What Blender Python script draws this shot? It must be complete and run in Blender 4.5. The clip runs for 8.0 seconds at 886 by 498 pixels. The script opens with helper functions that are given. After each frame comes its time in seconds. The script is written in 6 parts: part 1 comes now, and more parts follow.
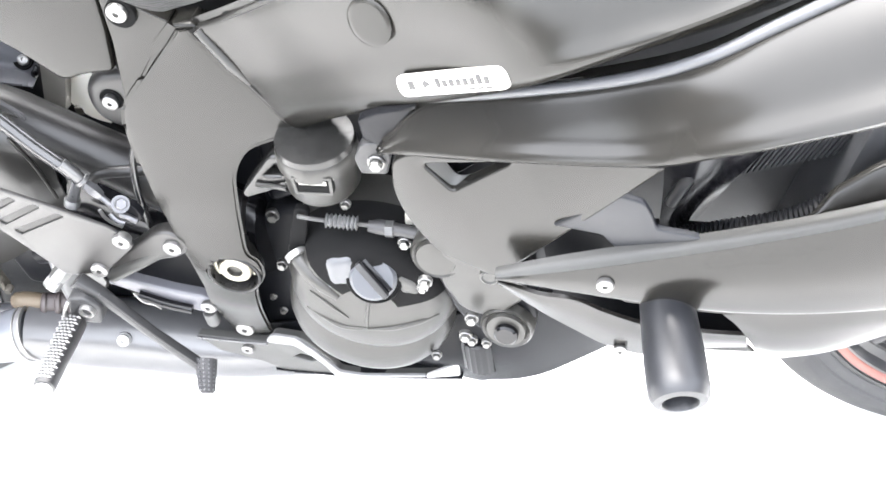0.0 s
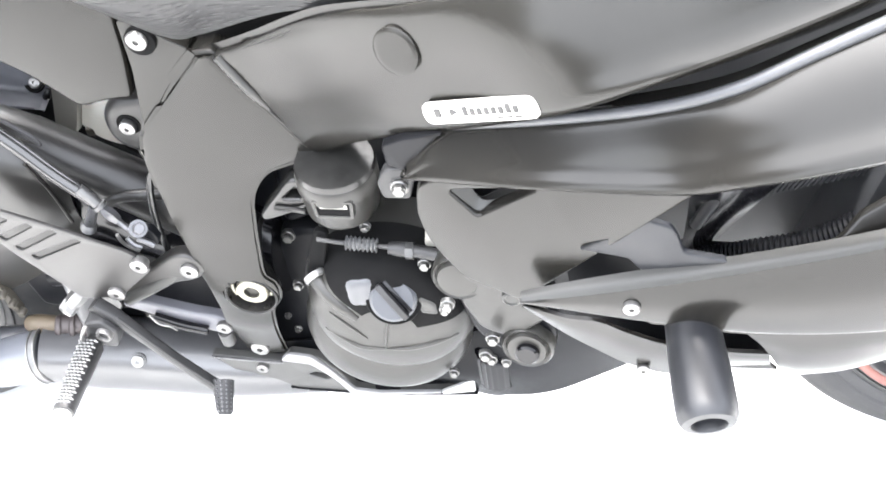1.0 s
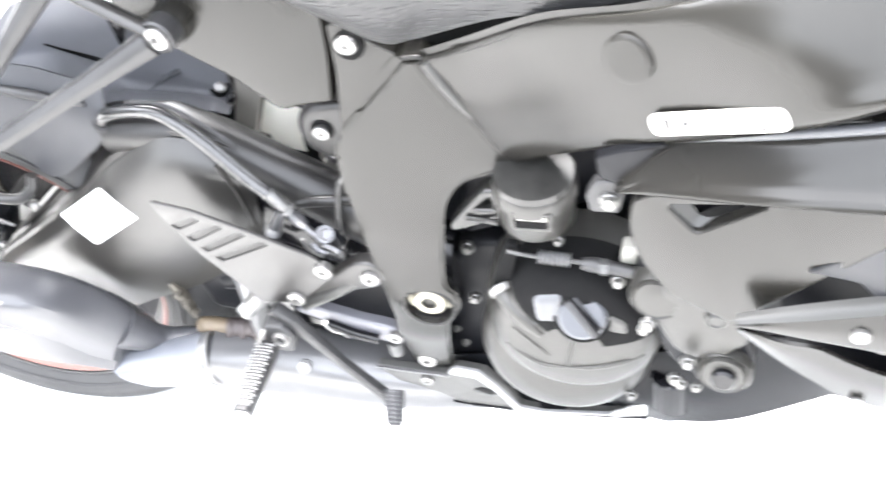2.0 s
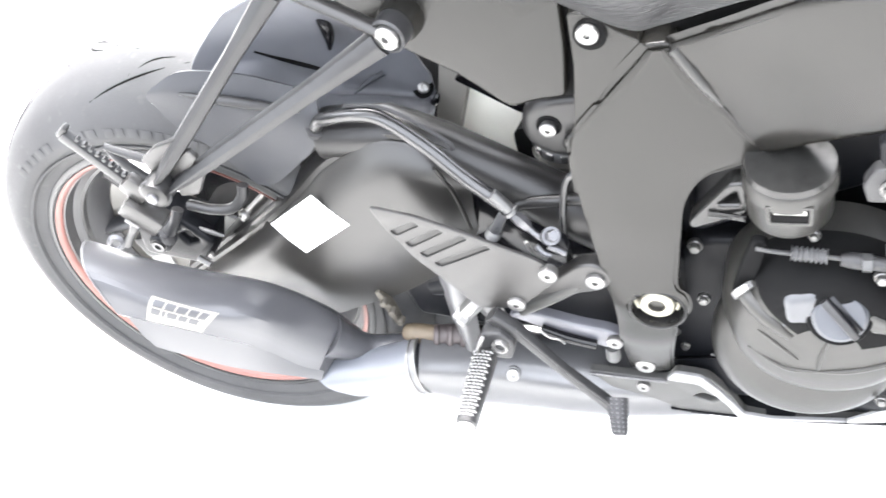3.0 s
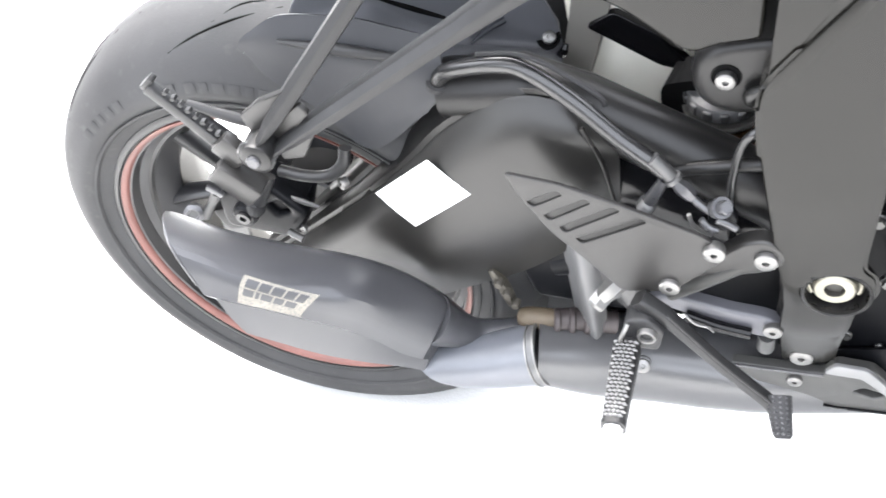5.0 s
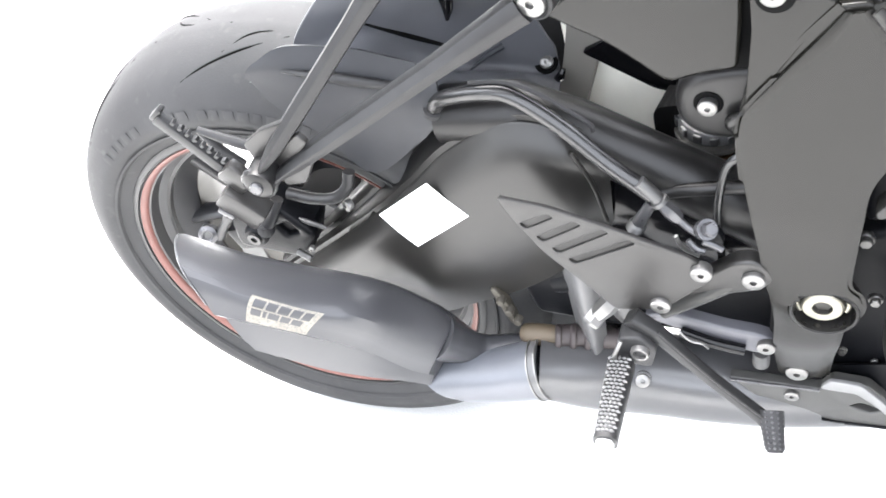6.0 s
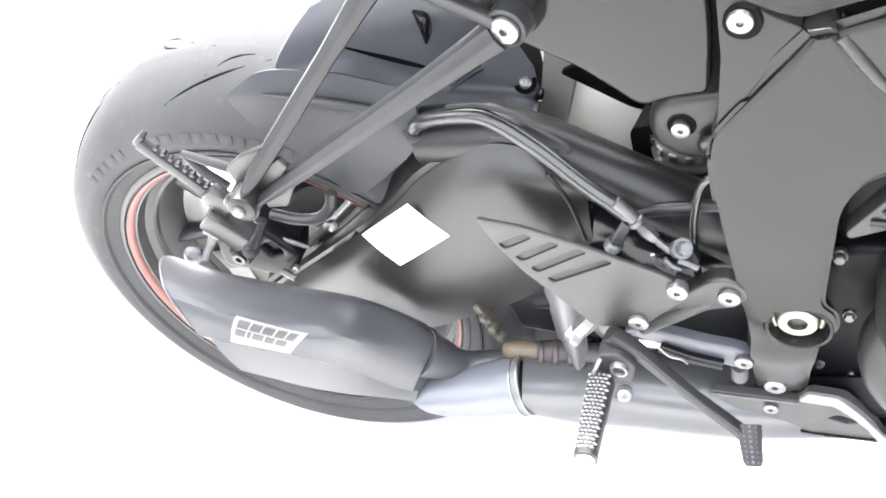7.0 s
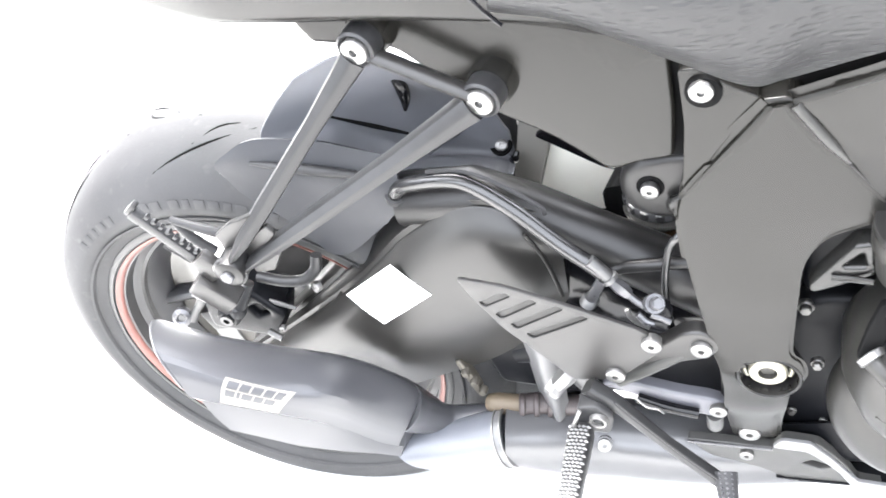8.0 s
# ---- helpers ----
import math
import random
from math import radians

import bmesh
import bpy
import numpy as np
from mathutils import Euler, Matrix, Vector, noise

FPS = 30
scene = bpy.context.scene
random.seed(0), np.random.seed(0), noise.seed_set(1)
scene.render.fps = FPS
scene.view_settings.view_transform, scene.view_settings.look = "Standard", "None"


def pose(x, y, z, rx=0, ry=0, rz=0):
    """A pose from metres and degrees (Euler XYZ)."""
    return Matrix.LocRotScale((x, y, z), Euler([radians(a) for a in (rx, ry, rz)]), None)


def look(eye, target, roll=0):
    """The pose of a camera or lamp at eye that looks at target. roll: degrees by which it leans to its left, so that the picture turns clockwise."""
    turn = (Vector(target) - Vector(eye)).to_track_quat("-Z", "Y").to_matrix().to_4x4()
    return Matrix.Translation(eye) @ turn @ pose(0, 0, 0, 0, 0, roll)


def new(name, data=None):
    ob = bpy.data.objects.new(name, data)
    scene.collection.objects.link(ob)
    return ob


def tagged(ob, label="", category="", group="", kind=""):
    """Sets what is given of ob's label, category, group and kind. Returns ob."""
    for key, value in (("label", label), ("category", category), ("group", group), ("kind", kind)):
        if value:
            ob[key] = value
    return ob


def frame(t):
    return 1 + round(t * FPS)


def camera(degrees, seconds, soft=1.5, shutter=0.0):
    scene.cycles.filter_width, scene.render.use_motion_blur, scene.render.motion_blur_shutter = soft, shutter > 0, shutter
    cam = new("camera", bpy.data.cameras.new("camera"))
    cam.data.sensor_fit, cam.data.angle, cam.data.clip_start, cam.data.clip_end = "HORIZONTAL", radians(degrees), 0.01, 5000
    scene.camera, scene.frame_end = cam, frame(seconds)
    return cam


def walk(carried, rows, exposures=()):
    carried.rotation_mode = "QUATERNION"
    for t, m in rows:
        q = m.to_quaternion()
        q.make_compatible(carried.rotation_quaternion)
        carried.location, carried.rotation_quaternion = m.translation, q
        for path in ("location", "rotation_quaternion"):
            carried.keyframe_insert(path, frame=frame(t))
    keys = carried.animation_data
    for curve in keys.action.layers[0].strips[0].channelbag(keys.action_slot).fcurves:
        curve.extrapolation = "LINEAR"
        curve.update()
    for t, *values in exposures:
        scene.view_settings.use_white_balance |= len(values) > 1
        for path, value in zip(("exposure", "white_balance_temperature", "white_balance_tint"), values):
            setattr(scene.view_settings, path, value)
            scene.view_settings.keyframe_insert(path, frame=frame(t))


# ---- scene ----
cam = camera(46.0, 8.0, soft=1.6, shutter=0.5)
PATH = [
    (0, (1.0297, -0.8618, 1.2407), (0.8346, -0.0732, 0.3575), -7.87),
    (0.5, (1.0184, -0.8580, 1.2471), (0.8321, -0.0792, 0.3534), -8.41),
    (1, (1.0007, -0.8511, 1.2590), (0.8162, -0.0615, 0.3744), -8.18),
    (1.5, (0.9764, -0.8529, 1.2652), (0.7798, -0.0557, 0.3901), -8.55),
    (1.8, (0.9352, -0.8543, 1.2560), (0.6834, -0.0733, 0.3804), -9.28),
    (2, (0.9075, -0.8538, 1.2487), (0.6100, -0.0680, 0.3921), -11.44),
    (2.2, (0.8802, -0.8534, 1.2455), (0.5409, -0.0772, 0.3955), -13.33),
    (3.3, (0.7599, -0.8348, 1.2232), (0.3211, -0.0880, 0.3928), -20.00),
    (3.5, (0.7386, -0.8208, 1.2132), (0.3065, -0.0744, 0.3788), -20.47),
    (4, (0.6809, -0.7951, 1.1734), (0.2721, -0.0444, 0.3312), -19.46),
    (4.5, (0.6531, -0.7913, 1.1530), (0.2421, -0.0475, 0.3058), -19.68),
    (5, (0.6289, -0.7825, 1.1544), (0.1836, -0.0558, 0.3097), -20.24),
    (5.2, (0.6236, -0.7841, 1.1540), (0.1684, -0.0599, 0.3124), -20.43),
    (6.3, (0.6945, -0.7798, 1.1883), (0.2014, -0.0621, 0.3627), -22.73),
    (6.5, (0.6957, -0.7735, 1.1918), (0.2054, -0.0587, 0.3619), -23.15),
    (7, (0.6947, -0.7776, 1.1936), (0.2136, -0.0513, 0.3683), -22.55),
    (7.5, (0.6960, -0.7830, 1.2157), (0.2207, -0.0274, 0.4138), -21.19),
    (8, (0.7088, -0.7924, 1.2275), (0.2472, -0.0202, 0.4334), -21.94),
]
walk(cam, [(t, look(eye, target, roll)) for t, eye, target, roll in PATH], exposures=[(0, 5.05), (0.5, 4.85), (1.0, 4.85), (1.5, 5.0), (2.0, 5.25), (3.5, 4.65), (4.5, 4.22), (5.2, 4.2), (6.5, 4.45), (8, 4.88)])

# ---- light: a bright hazy sky, with a soft sun high overhead ----
SUN_FROM = Vector((-0.20, 0.30, 0.93)).normalized()
world = bpy.data.worlds.new("world")
scene.world = world
world.use_nodes = True
wn = world.node_tree.nodes
sky = wn.new("ShaderNodeTexSky")
sky.sky_type = "NISHITA"
sky.sun_disc = False
sky.sun_elevation = math.asin(SUN_FROM.z)
sky.sun_rotation = math.atan2(SUN_FROM.x, SUN_FROM.y)
sky.air_density, sky.dust_density, sky.ozone_density = 1.0, 4.5, 1.0
grey = wn.new("ShaderNodeHueSaturation")
grey.inputs["Saturation"].default_value = 0.25
world.node_tree.links.new(sky.outputs[0], grey.inputs["Color"])
world.node_tree.links.new(grey.outputs[0], wn["Background"].inputs["Color"])
wn["Background"].inputs["Strength"].default_value = 0.15
sun = new("sun", bpy.data.lights.new("sun", "SUN"))
sun.data.energy, sun.data.angle, sun.data.color = 0.5, radians(12), (1.0, 0.98, 0.985)
sun.matrix_world = look(SUN_FROM * 20, (0, 0, 0))


# ---- materials ----
def surface(name, colour, rough=0.5, metal=0.0, grain=900.0, bump=0.15, vary=0.25, blotch=9.0, wear=0.0, wear_colour=(0.3, 0.3, 0.3), coat=0.0, stretch=(1, 1, 1), spec=0.5, depth=0.0006, dust=0.0, swing=0.025, dimples=0.0):
    """A procedural surface: colour drifting over blotches and grain, uneven gloss, fine relief, dust on top faces, worn spots."""
    m = bpy.data.materials.new(name)
    m.use_nodes = True
    n, link = m.node_tree.nodes, m.node_tree.links.new
    b = n["Principled BSDF"]
    where = n.new("ShaderNodeTexCoord")
    mapping = n.new("ShaderNodeMapping")
    mapping.inputs["Scale"].default_value = stretch
    link(where.outputs["Object"], mapping.inputs["Vector"])

    def noise_at(scale, detail=4.0):
        t = n.new("ShaderNodeTexNoise")
        t.inputs["Scale"].default_value, t.inputs["Detail"].default_value = scale, detail
        link(mapping.outputs[0], t.inputs["Vector"])
        return t.outputs["Fac"]

    def ramp(source, lo, hi, a=0.0, z=1.0):
        r = n.new("ShaderNodeMapRange")
        r.inputs["From Min"].default_value, r.inputs["From Max"].default_value = lo, hi
        r.inputs["To Min"].default_value, r.inputs["To Max"].default_value = a, z
        link(source, r.inputs["Value"])
        return r.outputs[0]

    def mix(fac, a, z):
        x = n.new("ShaderNodeMix")
        x.data_type = "RGBA"
        link(fac, x.inputs["Factor"])
        for socket, value in ((x.inputs[6], a), (x.inputs[7], z)):
            if isinstance(value, tuple):
                socket.default_value = (*value[:3], 1)
            else:
                link(value, socket)
        return x.outputs[2]

    big, fine = noise_at(blotch), noise_at(grain, 2.0)
    dark = tuple(c * (1 - 1.6 * vary) for c in colour)
    light = tuple(min(1, c * (1 + 1.6 * vary)) for c in colour)
    out = mix(ramp(big, 0.0, 1.0), dark, light)
    out = mix(ramp(fine, 0.0, 1.0, 0.0, 0.35), out, light)
    if wear:
        out = mix(ramp(noise_at(blotch * 7, 8.0), 0.72 - wear, 0.80 - wear * 0.5, 0, 0.8), out, wear_colour)
    if dust:
        up = n.new("ShaderNodeSeparateXYZ")
        link(n.new("ShaderNodeNewGeometry").outputs["Normal"], up.inputs[0])
        mul = n.new("ShaderNodeMath")
        mul.operation = "MULTIPLY"
        link(ramp(up.outputs["Z"], 0.1, 1.0, 0, dust * 0.3), mul.inputs[0])
        link(ramp(noise_at(blotch * 3, 3.0), 0.0, 1.0), mul.inputs[1])
        out = mix(mul.outputs[0], out, (0.30, 0.295, 0.285))
    link(out, b.inputs["Base Color"])
    b.inputs["Metallic"].default_value = metal
    b.inputs["Specular IOR Level"].default_value = spec
    b.inputs["Coat Weight"].default_value = coat
    b.inputs["Coat Roughness"].default_value = 0.12
    link(ramp(noise_at(blotch * 2.3, 2.5), 0.0, 1.0, max(0.03, rough - swing), min(1, rough + swing)), b.inputs["Roughness"])
    if bump:
        bp = n.new("ShaderNodeBump")
        bp.inputs["Strength"].default_value, bp.inputs["Distance"].default_value = bump, depth
        link(fine, bp.inputs["Height"])
        last = bp
        if dimples:
            cells = n.new("ShaderNodeTexVoronoi")
            cells.inputs["Scale"].default_value = dimples
            link(mapping.outputs[0], cells.inputs["Vector"])
            pit = n.new("ShaderNodeBump")
            pit.inputs["Strength"].default_value, pit.inputs["Distance"].default_value = 0.6, 0.0009
            link(ramp(cells.outputs["Distance"], 0.15, 0.5), pit.inputs["Height"])
            link(bp.outputs[0], pit.inputs["Normal"])
            last = pit
        link(last.outputs[0], b.inputs["Normal"])
    return m


FRAME = surface("frame_paint", (0.0060, 0.0057, 0.0049), 0.24, 0.0, 1500, 0.08, 0.14, dust=0.10, swing=0.02, spec=0.20)
FAIRING = surface("fairing_paint", (0.0058, 0.0055, 0.0049), 0.20, 0.0, 1800, 0.04, 0.10, 6.0, dust=0.06, spec=0.20)
COVER = surface("cover_plastic", (0.0116, 0.0110, 0.0106), 0.33, 0.0, 1400, 0.20, 0.15, dust=0.12, spec=0.34)
PLASTIC = surface("black_plastic", (0.0115, 0.0115, 0.0122), 0.46, 0.0, 1200, 0.35, 0.20, dust=0.10, spec=0.28)
DIMPLED = surface("dimpled_rubber", (0.009, 0.009, 0.0095), 0.50, 0.0, 600, 0.2, 0.2, 12, stretch=(0.30, 1, 1), dust=0.08, spec=0.3, dimples=210.0)
GLOSS = surface("gloss_black", (0.0035, 0.0035, 0.0042), 0.16, 0.0, 900, 0.05, 0.25, coat=0.08, spec=0.16)
CAST = surface("cast_black", (0.0075, 0.0074, 0.0070), 0.22, 0.0, 1100, 0.25, 0.20, dust=0.12, spec=0.30)
ENGINE = surface("engine_black", (0.0032, 0.0034, 0.0042), 0.34, 0.0, 900, 0.35, 0.30, dust=0.04, spec=0.08)
ARM_DARK = surface("dark_satin_and_shade", (0.0060, 0.0058, 0.0058), 0.36, 0.0, 1200, 0.15, 0.2, spec=0.26)
CORE = surface("radiator_core", (0.016, 0.0165, 0.018), 0.5, 0.0, 800, 0.3, 0.3, 30, spec=0.2)
HOSE = surface("hose_rubber", (0.009, 0.009, 0.0093), 0.25, 0.0, 900, 0.12, 0.2, spec=0.5)
RUBBER = surface("rubber", (0.01, 0.01, 0.011), 0.68, 0.0, 700, 0.35, 0.25, dust=0.05, spec=0.35)
TYRE = surface("tyre_rubber", (0.030, 0.030, 0.0305), 0.70, 0.0, 500, 0.30, 0.32, 9, wear=0.12, wear_colour=(0.044, 0.044, 0.043), dust=0.0, spec=0.12)
# black for tread grooves, and for shade painted into gaps and wells
GROOVE = surface("matte_black", (0.0035, 0.0035, 0.0036), 0.8, 0.0, 500, 0.2, spec=0.05)
# pale grey for painted highlights on the fairing lip and cover pad
HIGHLIGHT = surface("highlight_grey", (0.036, 0.037, 0.040), 0.34, 0.0, 1300, 0.08, 0.2, 10, spec=0.30)
MUFFSKIN = surface("muffler_satin_black", (0.031, 0.0315, 0.0345), 0.31, 0.0, 1300, 0.06, 0.10, 8, spec=0.38, swing=0.015)
STRUT = surface("strut_coating", (0.0095, 0.0095, 0.010), 0.40, 0.0, 1400, 0.25, 0.18, 30, dust=0.10, spec=0.26)
SLIDER = surface("slider_plastic", (0.0066, 0.0070, 0.0084), 0.40, 0.0, 1000, 0.2, 0.25, 30, spec=0.30)
ZINC = surface("zinc_bolt", (0.10, 0.099, 0.096), 0.30, 0.7, 900, 0.10, 0.15, 90, wear=0.08, wear_colour=(0.10, 0.095, 0.085))
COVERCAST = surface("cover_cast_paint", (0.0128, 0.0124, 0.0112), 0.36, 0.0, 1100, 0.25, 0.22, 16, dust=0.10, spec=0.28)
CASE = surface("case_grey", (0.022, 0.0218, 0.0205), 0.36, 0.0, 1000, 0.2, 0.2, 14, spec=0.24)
SLEEVE = surface("heat_tinted_steel", (0.078, 0.082, 0.093), 0.36, 0.1, 700, 0.10, 0.22, 14, spec=0.4)
COLLECTOR = surface("collector_steel", (0.062, 0.062, 0.063), 0.36, 0.0, 900, 0.12, 0.25, 9, spec=0.4)
EXHAUST = surface("exhaust_satin_black", (0.042, 0.042, 0.044), 0.29, 0.0, 900, 0.10, 0.22, 9, spec=0.6)
SWING = surface("swingarm_paint", (0.0080, 0.0076, 0.0070), 0.34, 0.0, 1500, 0.06, 0.12, 7, dust=0.10, spec=0.34, swing=0.02)
STEEL = surface("bright_steel", (0.16, 0.158, 0.154), 0.36, 0.8, 900, 0.10, 0.12, 90, wear=0.06, wear_colour=(0.36, 0.33, 0.28))
BRASS = surface("zinc_gold", (0.24, 0.23, 0.19), 0.42, 0.8, 900, 0.10, 0.15, 60)
GREYMETAL = surface("grey_metal", (0.06, 0.06, 0.06), 0.42, 0.6, 900, 0.15, 0.2, 40)
PEGMETAL = surface("peg_black", (0.010, 0.010, 0.0105), 0.42, 0.0, 900, 0.2, 0.2, 60)
KNURL = surface("worn_knurl", (0.17, 0.17, 0.168), 0.42, 0.4, 900, 0.2, 0.25, 90)
ALLOY = surface("dull_alloy", (0.055, 0.055, 0.058), 0.28, 0.5, 900, 0.15, 0.2, 40)
LINKALLOY = surface("lever_alloy", (0.062, 0.062, 0.070), 0.36, 0.0, 1000, 0.15, 0.2, 20, spec=0.4)
PAN = surface("pan_paint", (0.036, 0.0355, 0.034), 0.36, 0.0, 1000, 0.15, 0.2, 20, spec=0.4)
PANEDGE = surface("pan_bare_metal", (0.15, 0.15, 0.15), 0.38, 0.2, 1000, 0.15, 0.2, 20)
TIP = surface("worn_alloy_tip", (0.30, 0.30, 0.295), 0.34, 0.3, 900, 0.2, 0.25, 120)
SEATRING = surface("seat_ring_alloy", (0.16, 0.155, 0.145), 0.30, 0.5, 900, 0.15, 0.2, 60)
RUST = surface("heat_brown_steel", (0.050, 0.038, 0.024), 0.62, 0.2, 500, 0.3, 0.3, 30, wear=0.15, wear_colour=(0.07, 0.045, 0.028))
BROWN = surface("purple_brown_steel", (0.022, 0.017, 0.017), 0.55, 0.1, 500, 0.3, 0.3, 30)
TAN = surface("dusty_alloy", (0.021, 0.0195, 0.0165), 0.5, 0.2, 700, 0.15, 0.2, 20)
RIM = surface("rim_black", (0.009, 0.009, 0.01), 0.36, 0.0, 900, 0.05, 0.2)
LIP = surface("rim_lip_grey", (0.018, 0.018, 0.018), 0.42, 0.0, 900, 0.1, 0.2, 40, spec=0.3)
RED = surface("red_stripe", (0.085, 0.028, 0.021), 0.5, 0.0, 900, 0.05, 0.3, 20)
WHITE = surface("white_sticker", (0.75, 0.75, 0.74), 0.45, 0.0, 900, 0.03, 0.03, 6)
OFFWHITE = surface("offwhite_label", (0.40, 0.39, 0.36), 0.4, 0.0, 900, 0.05, 0.08, 40)
SILVERLABEL = surface("worn_foil", (0.14, 0.13, 0.11), 0.5, 0.2, 900, 0.15, 0.28, 60, wear=0.25, wear_colour=(0.07, 0.07, 0.07))
INK = surface("black_ink", (0.003, 0.003, 0.003), 0.5, 0.0, 900, 0.0, 0.1)
AMBER = surface("amber_spring", (0.09, 0.04, 0.014), 0.45, 0.2, 900, 0.1, 0.2)
CREAM = surface("reservoir_plastic", (0.13, 0.127, 0.115), 0.4, 0.0, 900, 0.05, 0.1)
TRAYSHADE = surface("tray_shaded_plastic", (0.16, 0.152, 0.138), 0.5, 0.0, 1200, 0.2, 0.18)
PALEGREY = surface("pale_tray_plastic", (0.80, 0.765, 0.69), 0.5, 0.0, 1200, 0.2, 0.18)
BLUEGREY = surface("bluegrey_plastic", (0.022, 0.024, 0.029), 0.45, 0.0, 1200, 0.2, 0.12)
HUGGER = surface("dusty_hugger_plastic", (0.0135, 0.0142, 0.0165), 0.42, 0.0, 1000, 0.25, 0.20, 14, dust=0.10, spec=0.3)
# grey raised far above the hugger's, standing in for sky on the mudguard
MUDGUARD = surface("grey_mudguard_plastic", (0.085, 0.087, 0.096), 0.50, 0.0, 1000, 0.25, 0.20, 14, dust=0.15, spec=0.4)
CHAIN = surface("oiled_chain", (0.040, 0.036, 0.029), 0.55, 0.4, 700, 0.2, 0.3, 60)
PALEBLUE = surface("pale_blue_plastic", (0.0075, 0.0082, 0.0102), 0.42, 0.0, 1200, 0.2, 0.15, spec=0.25)
FENCE = surface("dark_plaster", (0.045, 0.047, 0.050), 0.8, 0.0, 120, 0.4, 0.3, 1.2, depth=0.003)
CONCRETE = surface("pale_concrete", (0.46, 0.46, 0.45), 0.8, 0.0, 300, 0.3, 0.05, 1.5, depth=0.002)


# ---- shapes ----
def part(name, bm, material, parent, label="", smooth=True, angle=40):
    bmesh.ops.recalc_face_normals(bm, faces=bm.faces)
    for f in bm.faces:
        f.smooth = smooth
    if smooth:
        for e in bm.edges:
            e.smooth = len(e.link_faces) != 2 or e.calc_face_angle(0) < radians(angle)
    me = bpy.data.meshes.new(name)
    bm.to_mesh(me)
    bm.free()
    me.materials.append(material)
    ob = new(name, me)
    ob.parent = parent
    if label:
        tagged(ob, label)
    return ob


def again(name, ob, m, parent, label=""):
    """Another object on the mesh of ob, at the pose m."""
    o = new(name, ob.data)
    o.parent, o.matrix_basis = parent, m
    if label:
        tagged(o, label)
    return o


def facing(place, way):
    """A pose at place whose z axis points along way."""
    return Matrix.Translation(place) @ Vector(way).to_track_quat("Z", "Y").to_matrix().to_4x4()


def spline(pts, steps, closed=False):
    """Points on a smooth curve through pts."""
    pts = [Vector(p) for p in pts]
    n, out = len(pts), []
    for i in range(n if closed else n - 1):
        if closed:
            a, b, c, d = (pts[(i + k) % n] for k in (-1, 0, 1, 2))
        else:
            b, c = pts[i], pts[i + 1]
            a = pts[i - 1] if i else 2 * b - c
            d = pts[i + 2] if i + 2 < n else 2 * c - b
        for s in range(steps):
            u = s / steps
            out.append(0.5 * (2 * b + (c - a) * u + (2 * a - 5 * b + 4 * c - d) * u * u + (3 * b - a - 3 * c + d) * u ** 3))
    if not closed:
        out.append(pts[-1])
    return out


def rounded(pts, r=0.01, seg=4):
    """A closed outline with its corners rounded; a point may carry its own radius."""
    out, n = [], len(pts)
    for i in range(n):
        own = pts[i][2] if len(pts[i]) > 2 else r
        a, p, b = (Vector(pts[(i + k) % n][:2]) for k in (-1, 0, 1))
        da, db = a - p, b - p
        ra, rb = min(own, da.length * 0.48), min(own, db.length * 0.48)
        pa, pb = p + da.normalized() * ra, p + db.normalized() * rb
        for s in range(seg + 1):
            u = s / seg
            out.append((1 - u) ** 2 * pa + 2 * u * (1 - u) * p + u * u * pb)
    return out


def shrunk(loop, by):
    """The outline moved inwards by a length."""
    n = len(loop)
    area = sum(loop[i - 1].cross(loop[i]) for i in range(n))
    sign = 1 if area > 0 else -1
    out = []
    for i in range(n):
        e1, e2 = (loop[i] - loop[i - 1]), (loop[(i + 1) % n] - loop[i])
        e1 = e1.normalized() if e1.length > 1e-7 else e2.normalized()
        e2 = e2.normalized() if e2.length > 1e-7 else e1
        t = (e1 + e2)
        t = t.normalized() if t.length > 1e-6 else e1
        nrm = Vector((-t.y, t.x)) * sign
        out.append(loop[i] + nrm * by / max(0.5, nrm.dot(Vector((-e2.y, e2.x)) * sign)))
    return out


def plate(outline, y, thick, bevel=0.003, r=0.01, holes=(), slope=(0, 0, 0, 0), rings=3, bm=None, crown=None):
    """A plate standing in the x-z plane, its face towards -y at y (leaning by slope: dy/dx, x0, dy/dz, z0), with rounded edges and holes."""
    bm = bm or bmesh.new()
    sx, x0, sz, z0 = slope

    def at(p, back):
        return bm.verts.new((p.x, y + back + sx * (p.x - x0) + sz * (p.y - z0), p.y))

    def ladder(loop, sign):
        steps = [(0.0, thick)]
        for k in range(rings + 1):
            a = k / rings * math.pi / 2
            steps.append(((1 - math.cos(a)) * bevel, (1 - math.sin(a)) * bevel))
        rows = [[at(p, back) for p in shrunk(loop, sign * inset)] for inset, back in steps]
        n = len(loop)
        for q, w in zip(rows, rows[1:]):
            for i in range(n):
                bm.faces.new((q[i], q[(i + 1) % n], w[(i + 1) % n], w[i]))
        return rows[0], rows[-1]

    loops = [ladder(rounded(outline, r), 1)] + [ladder(rounded(h, hr), -1) for h, hr in holes]
    for side in (0, 1):
        edges = []
        for pair in loops:
            ring = pair[side]
            edges += [bm.edges.get((ring[i - 1], ring[i])) for i in range(len(ring))]
        bmesh.ops.triangle_fill(bm, edges=edges, use_beauty=True, use_dissolve=False)
    return bm


